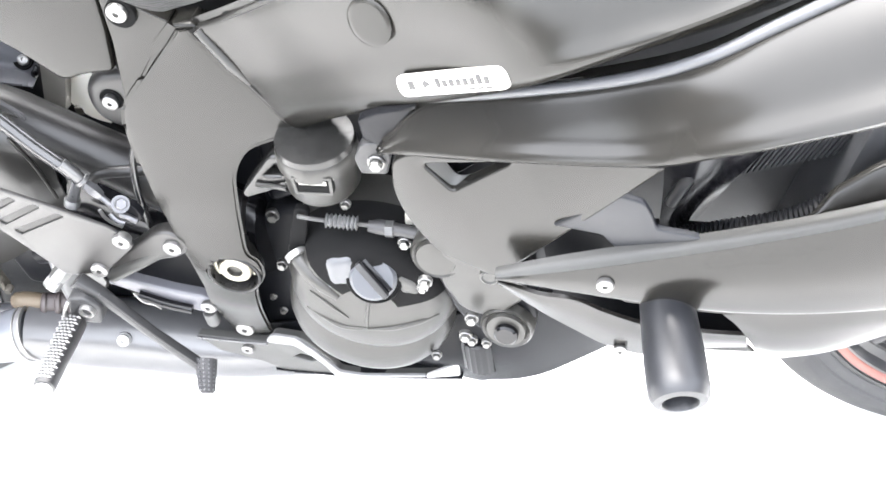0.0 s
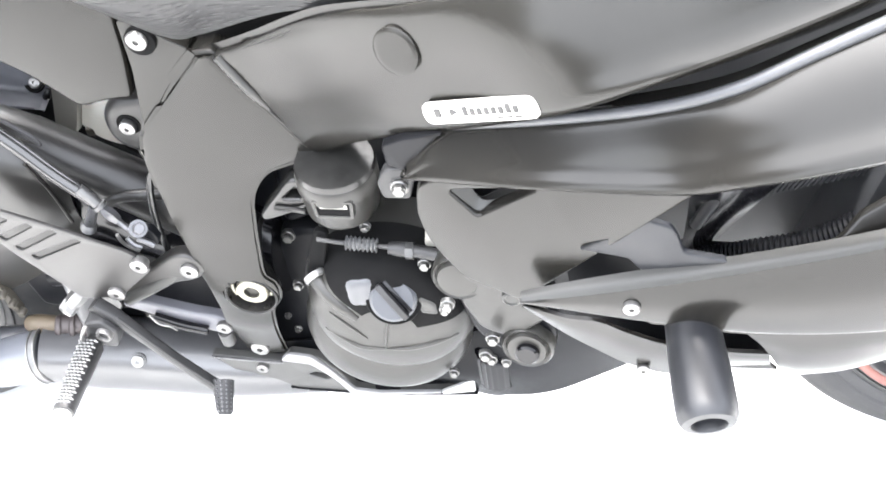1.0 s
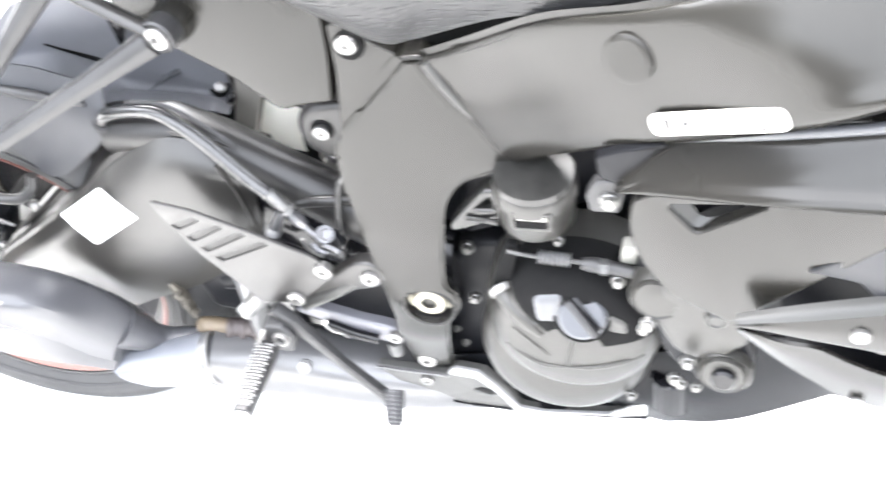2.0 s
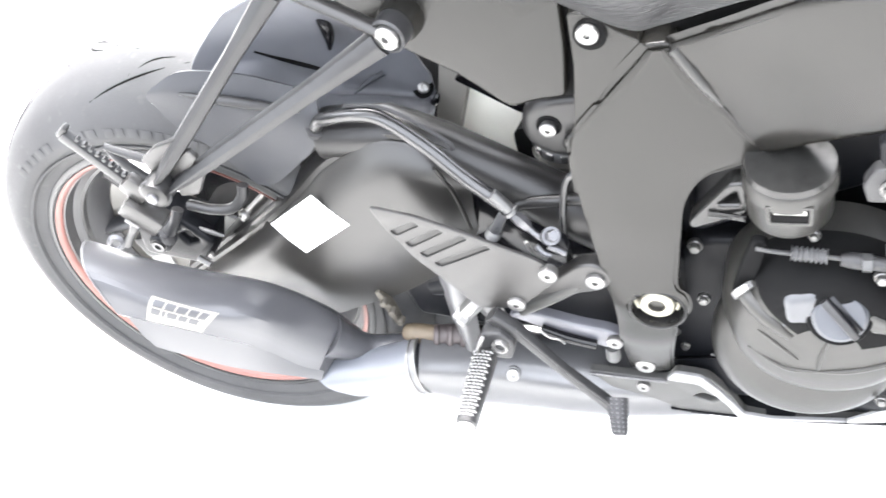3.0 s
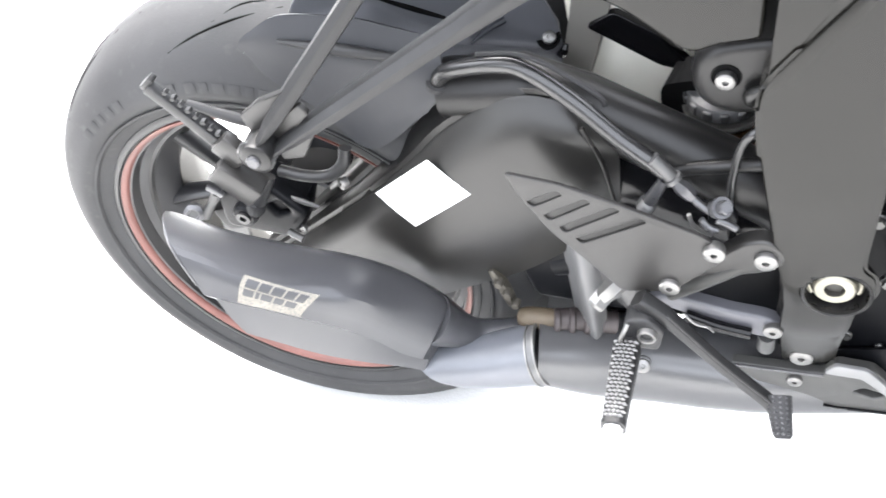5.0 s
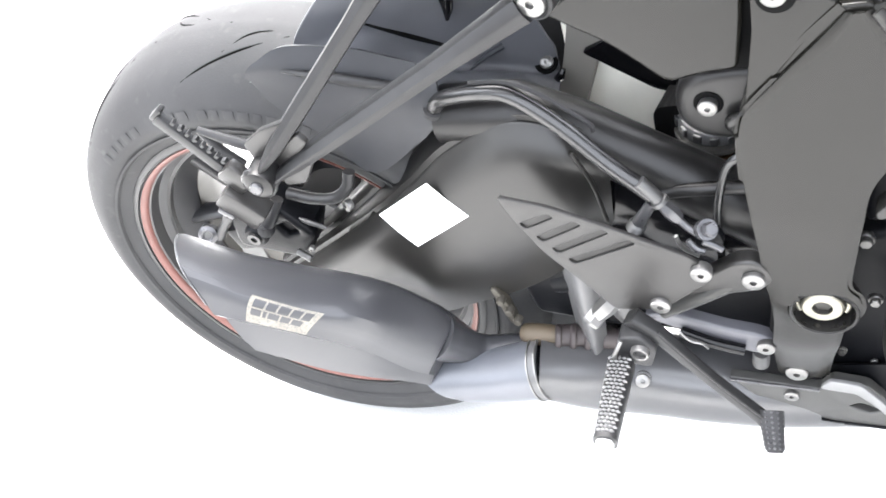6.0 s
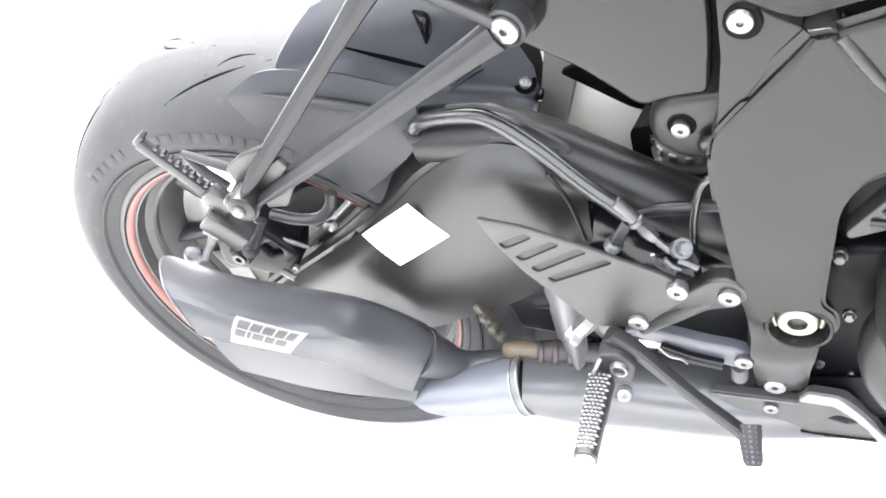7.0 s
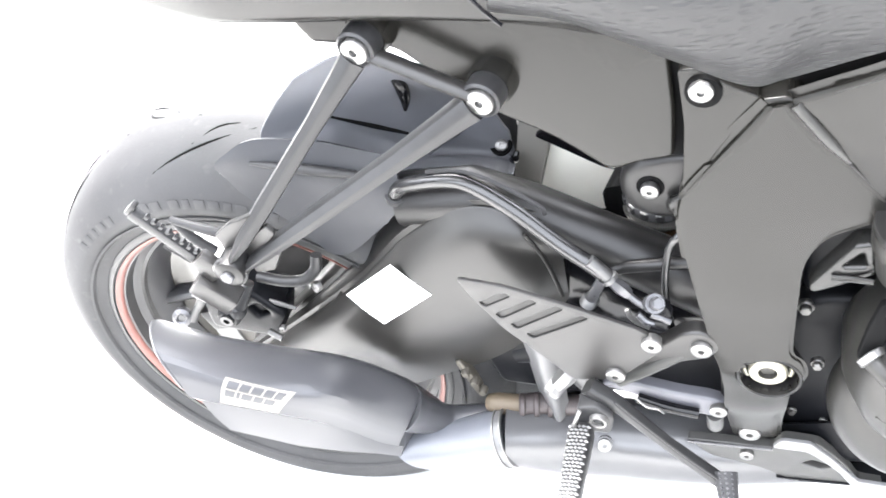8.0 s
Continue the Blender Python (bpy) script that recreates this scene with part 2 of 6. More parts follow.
def patch(rows, nu=6, nv=6, thick=0.004, bm=None):
    """A smooth shell through a grid of points, with a thickness behind it."""
    bm = bm or bmesh.new()
    dense = [spline(r, nv) for r in rows]
    cols = [spline(c, nu) for c in zip(*dense)]
    grid = [list(r) for r in zip(*cols)]
    h, w = len(grid), len(grid[0])
    front = [[bm.verts.new(p) for p in r] for r in grid]
    back = []
    for i in range(h):
        line = []
        for j in range(w):
            du = grid[min(i + 1, h - 1)][j] - grid[max(i - 1, 0)][j]
            dv = grid[i][min(j + 1, w - 1)] - grid[i][max(j - 1, 0)]
            nrm = du.cross(dv)
            nrm = nrm.normalized() if nrm.length > 1e-9 else Vector((0, -1, 0))
            if nrm.y < 0:
                nrm = -nrm
            line.append(bm.verts.new(grid[i][j] + nrm * thick))
        back.append(line)
    for g in (front, back):
        for i in range(h - 1):
            for j in range(w - 1):
                bm.faces.new((g[i][j], g[i][j + 1], g[i + 1][j + 1], g[i + 1][j]))
    rim = [(0, j) for j in range(w)] + [(i, w - 1) for i in range(1, h)] + [(h - 1, j) for j in range(w - 2, -1, -1)] + [(i, 0) for i in range(h - 2, 0, -1)]
    for (a, b), (c, d) in zip(rim, rim[1:] + rim[:1]):
        bm.faces.new((front[a][b], front[c][d], back[c][d], back[a][b]))
    return bm


def tube(pts, radius, seg=12, steps=6, bm=None, caps=True, flat=1.0):
    """A round bar or hose along a smooth curve; radius: one, or one for each point."""
    bm = bm or bmesh.new()
    radii = radius if isinstance(radius, (list, tuple)) else [radius] * len(pts)
    line = spline(pts, steps) if steps > 1 else [Vector(p) for p in pts]
    wide = [v.x for v in spline([(r, 0, 0) for r in radii], steps)] if steps > 1 else radii
    rings, side = [], None
    for i, p in enumerate(line):
        t = (line[min(i + 1, len(line) - 1)] - line[max(i - 1, 0)]).normalized()
        if side is None:
            side = t.cross(Vector((0, 0, 1)) if abs(t.z) < 0.9 else Vector((1, 0, 0))).normalized()
        side = (side - t * side.dot(t)).normalized()
        up = t.cross(side)
        rings.append([bm.verts.new(p + wide[i] * (math.cos(a) * side + flat * math.sin(a) * up)) for a in (2 * math.pi * k / seg for k in range(seg))])
    for q, w in zip(rings, rings[1:]):
        for k in range(seg):
            bm.faces.new((q[k], q[(k + 1) % seg], w[(k + 1) % seg], w[k]))
    if caps:
        bm.faces.new(rings[0])
        bm.faces.new(rings[-1])
    return bm


def lathe(profile, m=Matrix(), seg=32, bm=None, close=False):
    """A body of revolution about z: profile of (radius, height)."""
    bm = bm or bmesh.new()
    rings = []
    for r, h in profile:
        if r < 1e-6:
            rings.append([bm.verts.new(m @ Vector((0, 0, h)))] * seg)
        else:
            rings.append([bm.verts.new(m @ Vector((r * math.cos(a), r * math.sin(a), h))) for a in (2 * math.pi * k / seg for k in range(seg))])
    pairs = list(zip(rings, rings[1:])) + ([(rings[-1], rings[0])] if close else [])
    for q, w in pairs:
        for k in range(seg):
            f = [q[k], q[(k + 1) % seg], w[(k + 1) % seg], w[k]]
            f = [v for i, v in enumerate(f) if v not in f[:i]]
            if len(f) > 2:
                bm.faces.new(f)
    return bm


def box(m, sx, sy, sz, bevel=0.002, bm=None, seg=2):
    """A block with rounded edges at the pose m."""
    own = bmesh.new()
    bmesh.ops.create_cube(own, size=1, matrix=Matrix.Diagonal((sx, sy, sz, 1)))
    if bevel:
        bmesh.ops.bevel(own, geom=own.edges[:], offset=bevel, segments=seg, affect="EDGES", profile=0.5)
    own.transform(m)
    if bm is None:
        return own
    tmp = bpy.data.meshes.new("tmp")
    own.to_mesh(tmp)
    bm.from_mesh(tmp)
    bpy.data.meshes.remove(tmp)
    own.free()
    return bm


def loft(rings, bm=None, caps=True):
    """A body through rings of equally many points."""
    bm = bm or bmesh.new()
    made = [[bm.verts.new(p) for p in ring] for ring in rings]
    n = len(made[0])
    for q, w in zip(made, made[1:]):
        for k in range(n):
            bm.faces.new((q[k], q[(k + 1) % n], w[(k + 1) % n], w[k]))
    if caps:
        bm.faces.new(made[0])
        bm.faces.new(made[-1])
    return bm


def placed(bm, m):
    bm.transform(m)
    return bm


# ---- ground ----
bm = bmesh.new()
bmesh.ops.create_grid(bm, x_segments=60, y_segments=60, size=60)
ground = part("ground", bm, CONCRETE, None, smooth=False)
tagged(ground, "pale bright concrete ground under the parked motorcycle", "ground", kind="structure")

# unseen walls, added and sized to put dark bands into the reflections
for name, m, size in (("wall_south", pose(-0.8, -6.2, 1.2), (7.6, 0.2, 2.4)), ("wall_southeast", pose(5.6, -6.2, 1.2), (5.2, 0.2, 2.4)), ("wall_west", pose(-8.1, 0.9, 2.8), (0.2, 14.0, 5.6)), ("wall_east", pose(8.1, 0.9, 1.6), (0.2, 14.0, 3.2)), ("wall_north", pose(0, 8.0, 1.3), (16.0, 0.2, 2.6))):
    tagged(part(name, box(m, *size, 0.01), FENCE, None), "plain dull dark wall out of view, added for dark reflections", "wall", kind="structure")

bike = new("motorcycle")
tagged(bike, "black sport motorcycle with satin frame, parked, aftermarket black muffler", "motorcycle")

# bolts share these meshes
def socket_bolt(name, r, h, material, tone=""):
    """A round-headed screw with a six-sided socket."""
    bm = lathe([(0, -0.006), (r * 0.9, -0.006), (r * 0.97, -0.002), (r, h * 0.25), (r * 0.95, h * 0.55), (r * 0.80, h * 0.72), (r * 0.30, h * 0.72)], seg=24)
    lathe([(r * 0.30, h * 0.72), (r * 0.27, h * 0.25), (0, h * 0.2)], seg=6, bm=bm)
    ob = part(name, bm, material, bike, tone)
    ob.matrix_basis = pose(0.6, 0.0, 0.42)
    return ob


def hex_bolt(name, r, h, material):
    bm = lathe([(0, -0.004), (r * 1.35, -0.004), (r * 1.35, 0.0008), (r * 1.2, 0.0016), (r * 1.0, 0.0016)], seg=24)
    lathe([(r, 0.0016), (r, h * 0.8), (r * 0.86, h), (0, h)], seg=6, bm=bm)
    ob = part(name, bm, material, bike, smooth=False)
    ob.matrix_basis = pose(0.62, 0.02, 0.42)
    return ob


OUT = (0, -1, 0)
SOCKET = socket_bolt("bolt", 0.0086, 0.005, STEEL)
SMALL = socket_bolt("bolt", 0.0065, 0.005, STEEL)
HEX = hex_bolt("bolt", 0.0056, 0.0065, ZINC)


def bolt(kind, place, parent, way=OUT, size=1.0, label=""):
    return again("bolt", kind, facing(place, way) @ Matrix.Diagonal((size, size, size, 1)), parent, label)


# ---- wheels ----
def wheel(name, centre, r_rim, half, r_out, bulge, lean, with_grooves, label):
    """A cast wheel about the y axis: barrel, lip, stripe, spokes, hub and tyre."""
    m = facing(centre, OUT)
    barrel = [(r_rim - 0.003, half), (r_rim - 0.008, half + 0.002), (r_rim - 0.012, half - 0.001), (r_rim - 0.019, half - 0.006), (r_rim - 0.021, half - 0.022),
              (r_rim - 0.030, half - 0.030), (r_rim - 0.030, half - 0.040), (r_rim - 0.036, half - 0.046), (r_rim - 0.050, 0.010)]
    rim = part(name, lathe(barrel + [(r_rim - 0.034, 0.010), (r_rim - 0.006, half - 0.01)], m, 96, close=True), RIM, bike, label)
    far = [(r_rim - 0.050, 0.008), (r_rim - 0.055, -0.25 * half), (r_rim - 0.049, -0.62 * half), (r_rim - 0.028, -0.84 * half), (r_rim - 0.016, -0.95 * half), (r_rim - 0.008, -half), (r_rim - 0.003, -half), (r_rim - 0.009, -half + 0.02), (r_rim - 0.026, 0.008)]
    part("barrel", lathe(far, m, 96, close=True), TAN, rim, "dusty inner barrel of the rim")
    part("rim_lip", lathe([(r_rim, half - 0.004), (r_rim + 0.001, half + 0.002), (r_rim - 0.003, half + 0.004), (r_rim - 0.006, half + 0.0035), (r_rim - 0.006, half - 0.003)], m, 96, close=True), LIP, rim)
    part("rim_stripe", lathe([(r_rim - 0.0095, half + 0.0030), (r_rim - 0.0135, half + 0.001), (r_rim - 0.0165, half - 0.0020), (r_rim - 0.0170, half - 0.0045), (r_rim - 0.013, half - 0.004), (r_rim - 0.0095, half)], m, 96, close=True), RED, rim, "red stripe round the rim")
    part("inner_ridge", lathe([(r_rim - 0.029, half - 0.029), (r_rim - 0.033, half - 0.029), (r_rim - 0.034, half - 0.036), (r_rim - 0.029, half - 0.038)], m, 96, close=True), LIP, rim)
    part("hub", lathe([(0, 0.045), (0.030, 0.045), (0.034, 0.040), (0.040, 0.0), (0.055, -0.02), (0.055, -0.05), (0, -0.05)], m, 40), GROOVE, rim)
    for k in range(3):
        for d in (-19, 19):
            a = radians(90 + 120 * k + lean)
            b = a + radians(d)
            p0 = Vector((0.040 * math.cos(a), 0.010, 0.040 * math.sin(a)))
            p1 = Vector((0.5 * r_rim * math.cos((a + b) / 2), -0.004, 0.5 * r_rim * math.sin((a + b) / 2)))
            p2 = Vector(((r_rim - 0.036) * math.cos(b), -0.012, (r_rim - 0.036) * math.sin(b)))
            part("spoke", tube([Vector(centre) + p for p in (p0, p1, p2)], [0.017, 0.013, 0.016], 12, 5, flat=0.7), RIM, rim)
    prof = spline([(r_rim - 0.003, half - 0.002, 0), (r_rim + 0.006, half + 0.004, 0), (r_rim + 0.025, half + bulge, 0), (r_rim + 0.45 * (r_out - r_rim), half + bulge * 0.95, 0),
                   (r_rim + 0.70 * (r_out - r_rim), half * 0.99, 0), (r_rim + 0.86 * (r_out - r_rim), half * 0.76, 0), (r_out - 0.0035, half * 0.40, 0), (r_out, 0, 0)], 5)
    one = [(p.x, p.y) for p in prof]
    both = one + [(r, -h) for r, h in reversed(one[:-1])]
    tyre = part("tyre", lathe(both + [(r_rim - 0.012, -half + 0.01), (r_rim - 0.012, half - 0.01)], m, 128, close=True), TYRE, rim, "dusty black road tyre with thin tread grooves")

    def on_tyre(h, a, lift=0.0):
        """A point of the tread at side place h and angle a from +x to +z."""
        for (r0, h0), (r1, h1) in zip(one, one[1:]):
            if h1 <= abs(h) <= h0 and r0 > r_rim + 0.4 * (r_out - r_rim):
                u = (abs(h) - h0) / (h1 - h0) if h1 != h0 else 0
                r = r0 + u * (r1 - r0) + lift
                return Vector(centre) + Vector((r * math.cos(a), -h, r * math.sin(a)))
        return Vector(centre) + Vector((r_out * math.cos(a), -h, r_out * math.sin(a)))

    part("sidewall_ring", lathe([(r_rim + 0.014, half + bulge * 0.72), (r_rim + 0.016, half + bulge * 0.9 + 0.0012), (r_rim + 0.019, half + bulge * 0.98 + 0.0008), (r_rim + 0.018, half + bulge * 0.6)], m, 96, close=True), TYRE, tyre)
    if with_grooves:
        for k in range(9):
            a0 = radians(40 * k)
            for s in (1, -1):
                pts = [on_tyre(s * half * w, a0 + radians(da) + (0 if s > 0 else radians(20)), -0.0006) for w, da in ((0.89, 16.5), (0.72, 11), (0.48, 4), (0.16, -4.5))]
                part("tread_groove", tube(pts, [0.0008, 0.0016, 0.0018, 0.0010], 8, 5), GROOVE, tyre)
                pts = [on_tyre(s * half * w, a0 + radians(da) + (0 if s > 0 else radians(20)), -0.0006) for w, da in ((0.52, 48), (0.15, 42), (0.03, 29))]
                part("tread_groove", tube(pts, [0.0008, 0.0016, 0.0010], 8, 5), GROOVE, tyre)
    return rim, tyre, on_tyre


rear_wheel, rear_tyre, on_rear = wheel("rear_wheel", (0, 0, 0.312), 0.231, 0.080, 0.318, 0.014, -57, True, "black cast rear wheel with a thin red rim stripe")
front_wheel, front_tyre, on_front = wheel("front_wheel", (1.478, 0.0, 0.300), 0.223, 0.048, 0.299, 0.010, 35, True, "black cast front wheel with a red rim stripe")

# raised writing on the rear sidewall, too worn to read: bars
for k, at in enumerate((101, 97.5, 92, 88.5, 84.8, 81, 77.5, 74, 69, 66, 131, 127, 123, 119, 115)):
    a = radians(at)
    r = 0.2700
    c = Vector((r * math.cos(a), -0.0937, 0.312 + r * math.sin(a)))
    turn = Matrix.Translation(c) @ Matrix.Rotation(-a + math.pi / 2, 4, "Y") @ Matrix.Rotation(radians(-11), 4, "X")
    part("letter_bar", box(turn, 0.0135 if k % 3 else 0.010, 0.0008, 0.012, 0.0003), TYRE, rear_tyre)

part("brake_disc", lathe([(0.075, 0.052), (0.108, 0.052), (0.110, 0.050), (0.110, 0.048), (0.075, 0.048)], facing((0, 0, 0.312), OUT), 72, close=True), GREYMETAL, rear_wheel)
teeth = []
for k in range(42):
    for da, r in ((0.0, 0.104), (0.25, 0.104), (0.42, 0.112), (0.58, 0.112), (0.75, 0.104)):
        a = 2 * math.pi * (k + da) / 42
        teeth.append((r * math.cos(a), 0.312 + r * math.sin(a)))
part("sprocket", plate(teeth, 0.078, 0.006, 0.0008, 0.001), ENGINE, rear_wheel)
part("sprocket_carrier", lathe([(0, 0.03), (0.045, 0.03), (0.060, 0.012), (0.085, 0.004), (0.085, -0.006), (0, -0.006)], facing((0, 0.082, 0.312), OUT), 48), ENGINE, rear_wheel)
CHAIN_RUN = [Vector((0.109 * math.cos(radians(a)), 0.081, 0.312 + 0.109 * math.sin(radians(a)))) for a in range(262, 86, -8)] + [Vector((0.008 + 0.030 * k, 0.081, 0.421 + 0.0004 * k)) for k in range(1, 17)]
CHAIN_LOW = [Vector((-0.015 + 0.030 * k, 0.081, 0.204 + 0.0045 * k)) for k in range(17)]
link_mesh = None
for run in (CHAIN_RUN, CHAIN_LOW):
    for a, b in zip(run, run[1:]):
        d = (b - a).normalized()
        m = Matrix.Translation((a + b) / 2) @ Matrix.Rotation(-math.atan2(d.z, d.x), 4, "Y")
        if link_mesh is None:
            link_mesh = part("chain_link", box(Matrix(), 0.015, 0.016, 0.013, 0.003), CHAIN, rear_wheel)
            link_mesh.matrix_basis = m
        else:
            again("chain_link", link_mesh, m, rear_wheel)
part("axle", lathe([(0, 0.128), (0.010, 0.128), (0.012, 0.125), (0.012, 0.06), (0.0, 0.06)], facing((0, 0, 0.312), OUT), 24), GREYMETAL, rear_wheel)

# ---- swingarm ----
arm = part("swingarm", plate([(0.030, 0.370), (0.165, 0.488), (0.258, 0.552, 0.03), (0.315, 0.574, 0.05), (0.375, 0.556, 0.05), (0.415, 0.526, 0.05), (0.430, 0.480, 0.04), (0.420, 0.405, 0.03),
                              (0.345, 0.372, 0.03), (0.240, 0.318, 0.04), (0.150, 0.285, 0.05), (0.030, 0.262, 0.04), (-0.035, 0.290, 0.03), (-0.040, 0.330, 0.03)],
                             -0.078, 0.030, 0.014, 0.012, rings=5, slope=(0.02, 0.25, -0.03, 0.45)), SWING, bike, "satin black swingarm side with a rounded upper edge")
part("upper_arm", loft([[Vector((x, y + 0.030 * math.cos(a), z + h * math.sin(a))) for a in (2 * math.pi * k / 16 for k in range(16))]
                        for x, y, z, h in ((0.262, -0.078, 0.568, 0.028), (0.340, -0.080, 0.572, 0.030), (0.400, -0.080, 0.542, 0.034), (0.470, -0.082, 0.498, 0.036), (0.540, -0.086, 0.456, 0.040), (0.620, -0.090, 0.396, 0.050))]), ARM_DARK, arm)
part("arm_core", loft([[Vector((x, y + 0.040 * math.cos(a), z + h * math.sin(a))) for a in (2 * math.pi * k / 16 for k in range(16))]
                       for x, y, z, h in ((0.360, -0.062, 0.470, 0.085), (0.430, -0.062, 0.455, 0.080), (0.520, -0.068, 0.415, 0.070), (0.630, -0.075, 0.376, 0.055))]), GLOSS, arm)
part("seam", tube([(0.398, -0.121, 0.556), (0.410, -0.119, 0.515), (0.414, -0.115, 0.462)], 0.0022, 8), SWING, arm)
ARM = [  # along the arm: back of the top face, its outer edge, the belly of the side, lower belly, bottom
    [(-0.040, -0.078, 0.315), (-0.040, -0.100, 0.312), (-0.038, -0.120, 0.300), (-0.036, -0.118, 0.288), (-0.032, -0.098, 0.275)],
    [(0.116, -0.080, 0.431), (0.143, -0.110, 0.440), (0.155, -0.131, 0.424), (0.152, -0.131, 0.374), (0.131, -0.104, 0.300)],
    [(0.188, -0.080, 0.493), (0.212, -0.110, 0.493), (0.216, -0.132, 0.457), (0.207, -0.132, 0.380), (0.181, -0.104, 0.285)],
    [(0.246, -0.080, 0.548), (0.265, -0.110, 0.540), (0.266, -0.131, 0.497), (0.254, -0.131, 0.410), (0.228, -0.104, 0.304)],
    [(0.312, -0.080, 0.586), (0.333, -0.110, 0.577), (0.333, -0.130, 0.533), (0.324, -0.130, 0.445), (0.303, -0.104, 0.340)],
    [(0.369, -0.080, 0.568), (0.384, -0.108, 0.571), (0.386, -0.126, 0.539), (0.379, -0.126, 0.469), (0.363, -0.102, 0.382)],
    [(0.412, -0.074, 0.535), (0.420, -0.094, 0.540), (0.424, -0.108, 0.515), (0.420, -0.108, 0.475), (0.412, -0.094, 0.425)]]
part("arm_face", patch([[Vector(r[1]) + Vector((0, 0.0035, 0.0015))] + r[1:] for r in ARM], 7, 7, 0.006), SWING, arm, "smooth convex face of the swingarm")
# top face darker than the side: shade beside the hugger, as colour
part("arm_top", patch([[Vector(r[0]) + Vector((0, 0.004, -0.010)), r[0], Vector(r[0]).lerp(Vector(r[1]), 0.5) + Vector((0, -0.001, 0.002)), Vector(r[1]) + Vector((0, 0.003, 0.001))] for r in ARM], 7, 5, 0.005), ARM_DARK, arm, "narrow top face of the swingarm")
part("diamond_sticker", patch([
    [(0.2425, -0.1240, 0.5170), (0.2085, -0.1240, 0.4935), (0.1735, -0.1240, 0.4695)],
    [(0.2625, -0.1310, 0.5010), (0.2285, -0.1320, 0.4780), (0.1925, -0.1320, 0.4540)],
    [(0.2815, -0.1345, 0.4825), (0.2470, -0.1350, 0.4590), (0.2110, -0.1350, 0.4345)]], 6, 6, 0.0008), WHITE, arm, "plain white diamond sticker")
part("far_arm", plate([(-0.040, 0.290), (-0.040, 0.335), (0.200, 0.470), (0.440, 0.520), (0.440, 0.350), (0.240, 0.280)], 0.108, 0.03, 0.006, 0.02), ENGINE, arm)
# the brace tube that runs into the frame
part("arm_brace", tube([(0.464, -0.110, 0.488), (0.478, -0.110, 0.498), (0.515, -0.110, 0.503), (0.560, -0.108, 0.506)], 0.0065, 14), ARM_DARK, arm)

# ---- hugger and inner fender round the tyre ----
hug = part("hugger", patch([
    [(0.086, -0.096, 0.648), (0.078, -0.099, 0.642), (0.076, -0.100, 0.636), (0.080, -0.100, 0.628)],
    [(0.125, -0.088, 0.662), (0.112, -0.098, 0.640), (0.100, -0.100, 0.618), (0.095, -0.101, 0.598)],
    [(0.190, -0.082, 0.652), (0.174, -0.097, 0.622), (0.150, -0.102, 0.588), (0.134, -0.103, 0.562)],
    [(0.225, -0.080, 0.640), (0.222, -0.097, 0.602), (0.204, -0.104, 0.556), (0.176, -0.105, 0.512)],
    [(0.268, -0.076, 0.622), (0.271, -0.095, 0.600), (0.266, -0.104, 0.580), (0.250, -0.105, 0.560)]], 7, 6, 0.004), HUGGER, bike, "dusty grey-black rear hugger beside the tyre")
part("hugger_rib", tube([(0.118, -0.097, 0.640), (0.180, -0.097, 0.628), (0.250, -0.092, 0.610)], [0.002, 0.006, 0.003], 10), PLASTIC, hug)
part("hugger_stay", tube([(0.070, -0.118, 0.492), (0.100, -0.121, 0.488), (0.128, -0.121, 0.490), (0.146, -0.117, 0.503), (0.152, -0.112, 0.520)], 0.0065, 12), STRUT, hug)
part("hugger_stay", tube([(0.010, -0.128, 0.592), (0.050, -0.128, 0.575), (0.085, -0.125, 0.560)], [0.004, 0.006, 0.006], 10), PLASTIC, hug)
part("hugger_stay", tube([(0.012, -0.128, 0.590), (0.024, -0.128, 0.565), (0.040, -0.125, 0.540)], [0.004, 0.006, 0.006], 10), PLASTIC, hug)
bolt(SOCKET, (0.137, -0.119, 0.477), hug, (-0.5, -0.8, 0.2), 0.8)

fender = part("inner_fender", patch([
    [(0.179, -0.050, 0.705), (0.148, -0.050, 0.679), (0.116, -0.055, 0.645), (0.116, -0.060, 0.630), (0.122, -0.068, 0.622)],
    [(0.232, -0.040, 0.720), (0.206, -0.030, 0.681), (0.179, -0.025, 0.638), (0.172, -0.031, 0.622), (0.167, -0.060, 0.600)],
    [(0.269, -0.020, 0.692), (0.238, 0.000, 0.640), (0.208, 0.005, 0.598), (0.202, -0.002, 0.579), (0.203, -0.046, 0.570)],
    [(0.285, 0.000, 0.665), (0.257, 0.020, 0.608), (0.237, 0.020, 0.572), (0.231, 0.012, 0.552), (0.236, -0.040, 0.556)],
    [(0.311, 0.050, 0.610), (0.294, 0.050, 0.573), (0.284, 0.045, 0.546), (0.275, 0.038, 0.526), (0.285, -0.012, 0.540)],
    [(0.333, 0.060, 0.536), (0.333, 0.062, 0.523), (0.334, 0.061, 0.511), (0.335, 0.056, 0.503), (0.338, 0.030, 0.500)]], 6, 6, 0.003), MUDGUARD, bike, "matte grey-black inner mudguard over the rear tyre")
part("fender_step", tube([(0.179, -0.026, 0.6395), (0.208, 0.004, 0.5995), (0.238, 0.019, 0.5735)], [0.0012, 0.0030, 0.0016], 8), GROOVE, fender)
part("fender_lip", tube([(0.254, -0.004, 0.676), (0.262, -0.003, 0.655), (0.262, -0.003, 0.638), (0.257, -0.002, 0.622)], [0.002, 0.007, 0.006, 0.002], 10), GLOSS, fender)
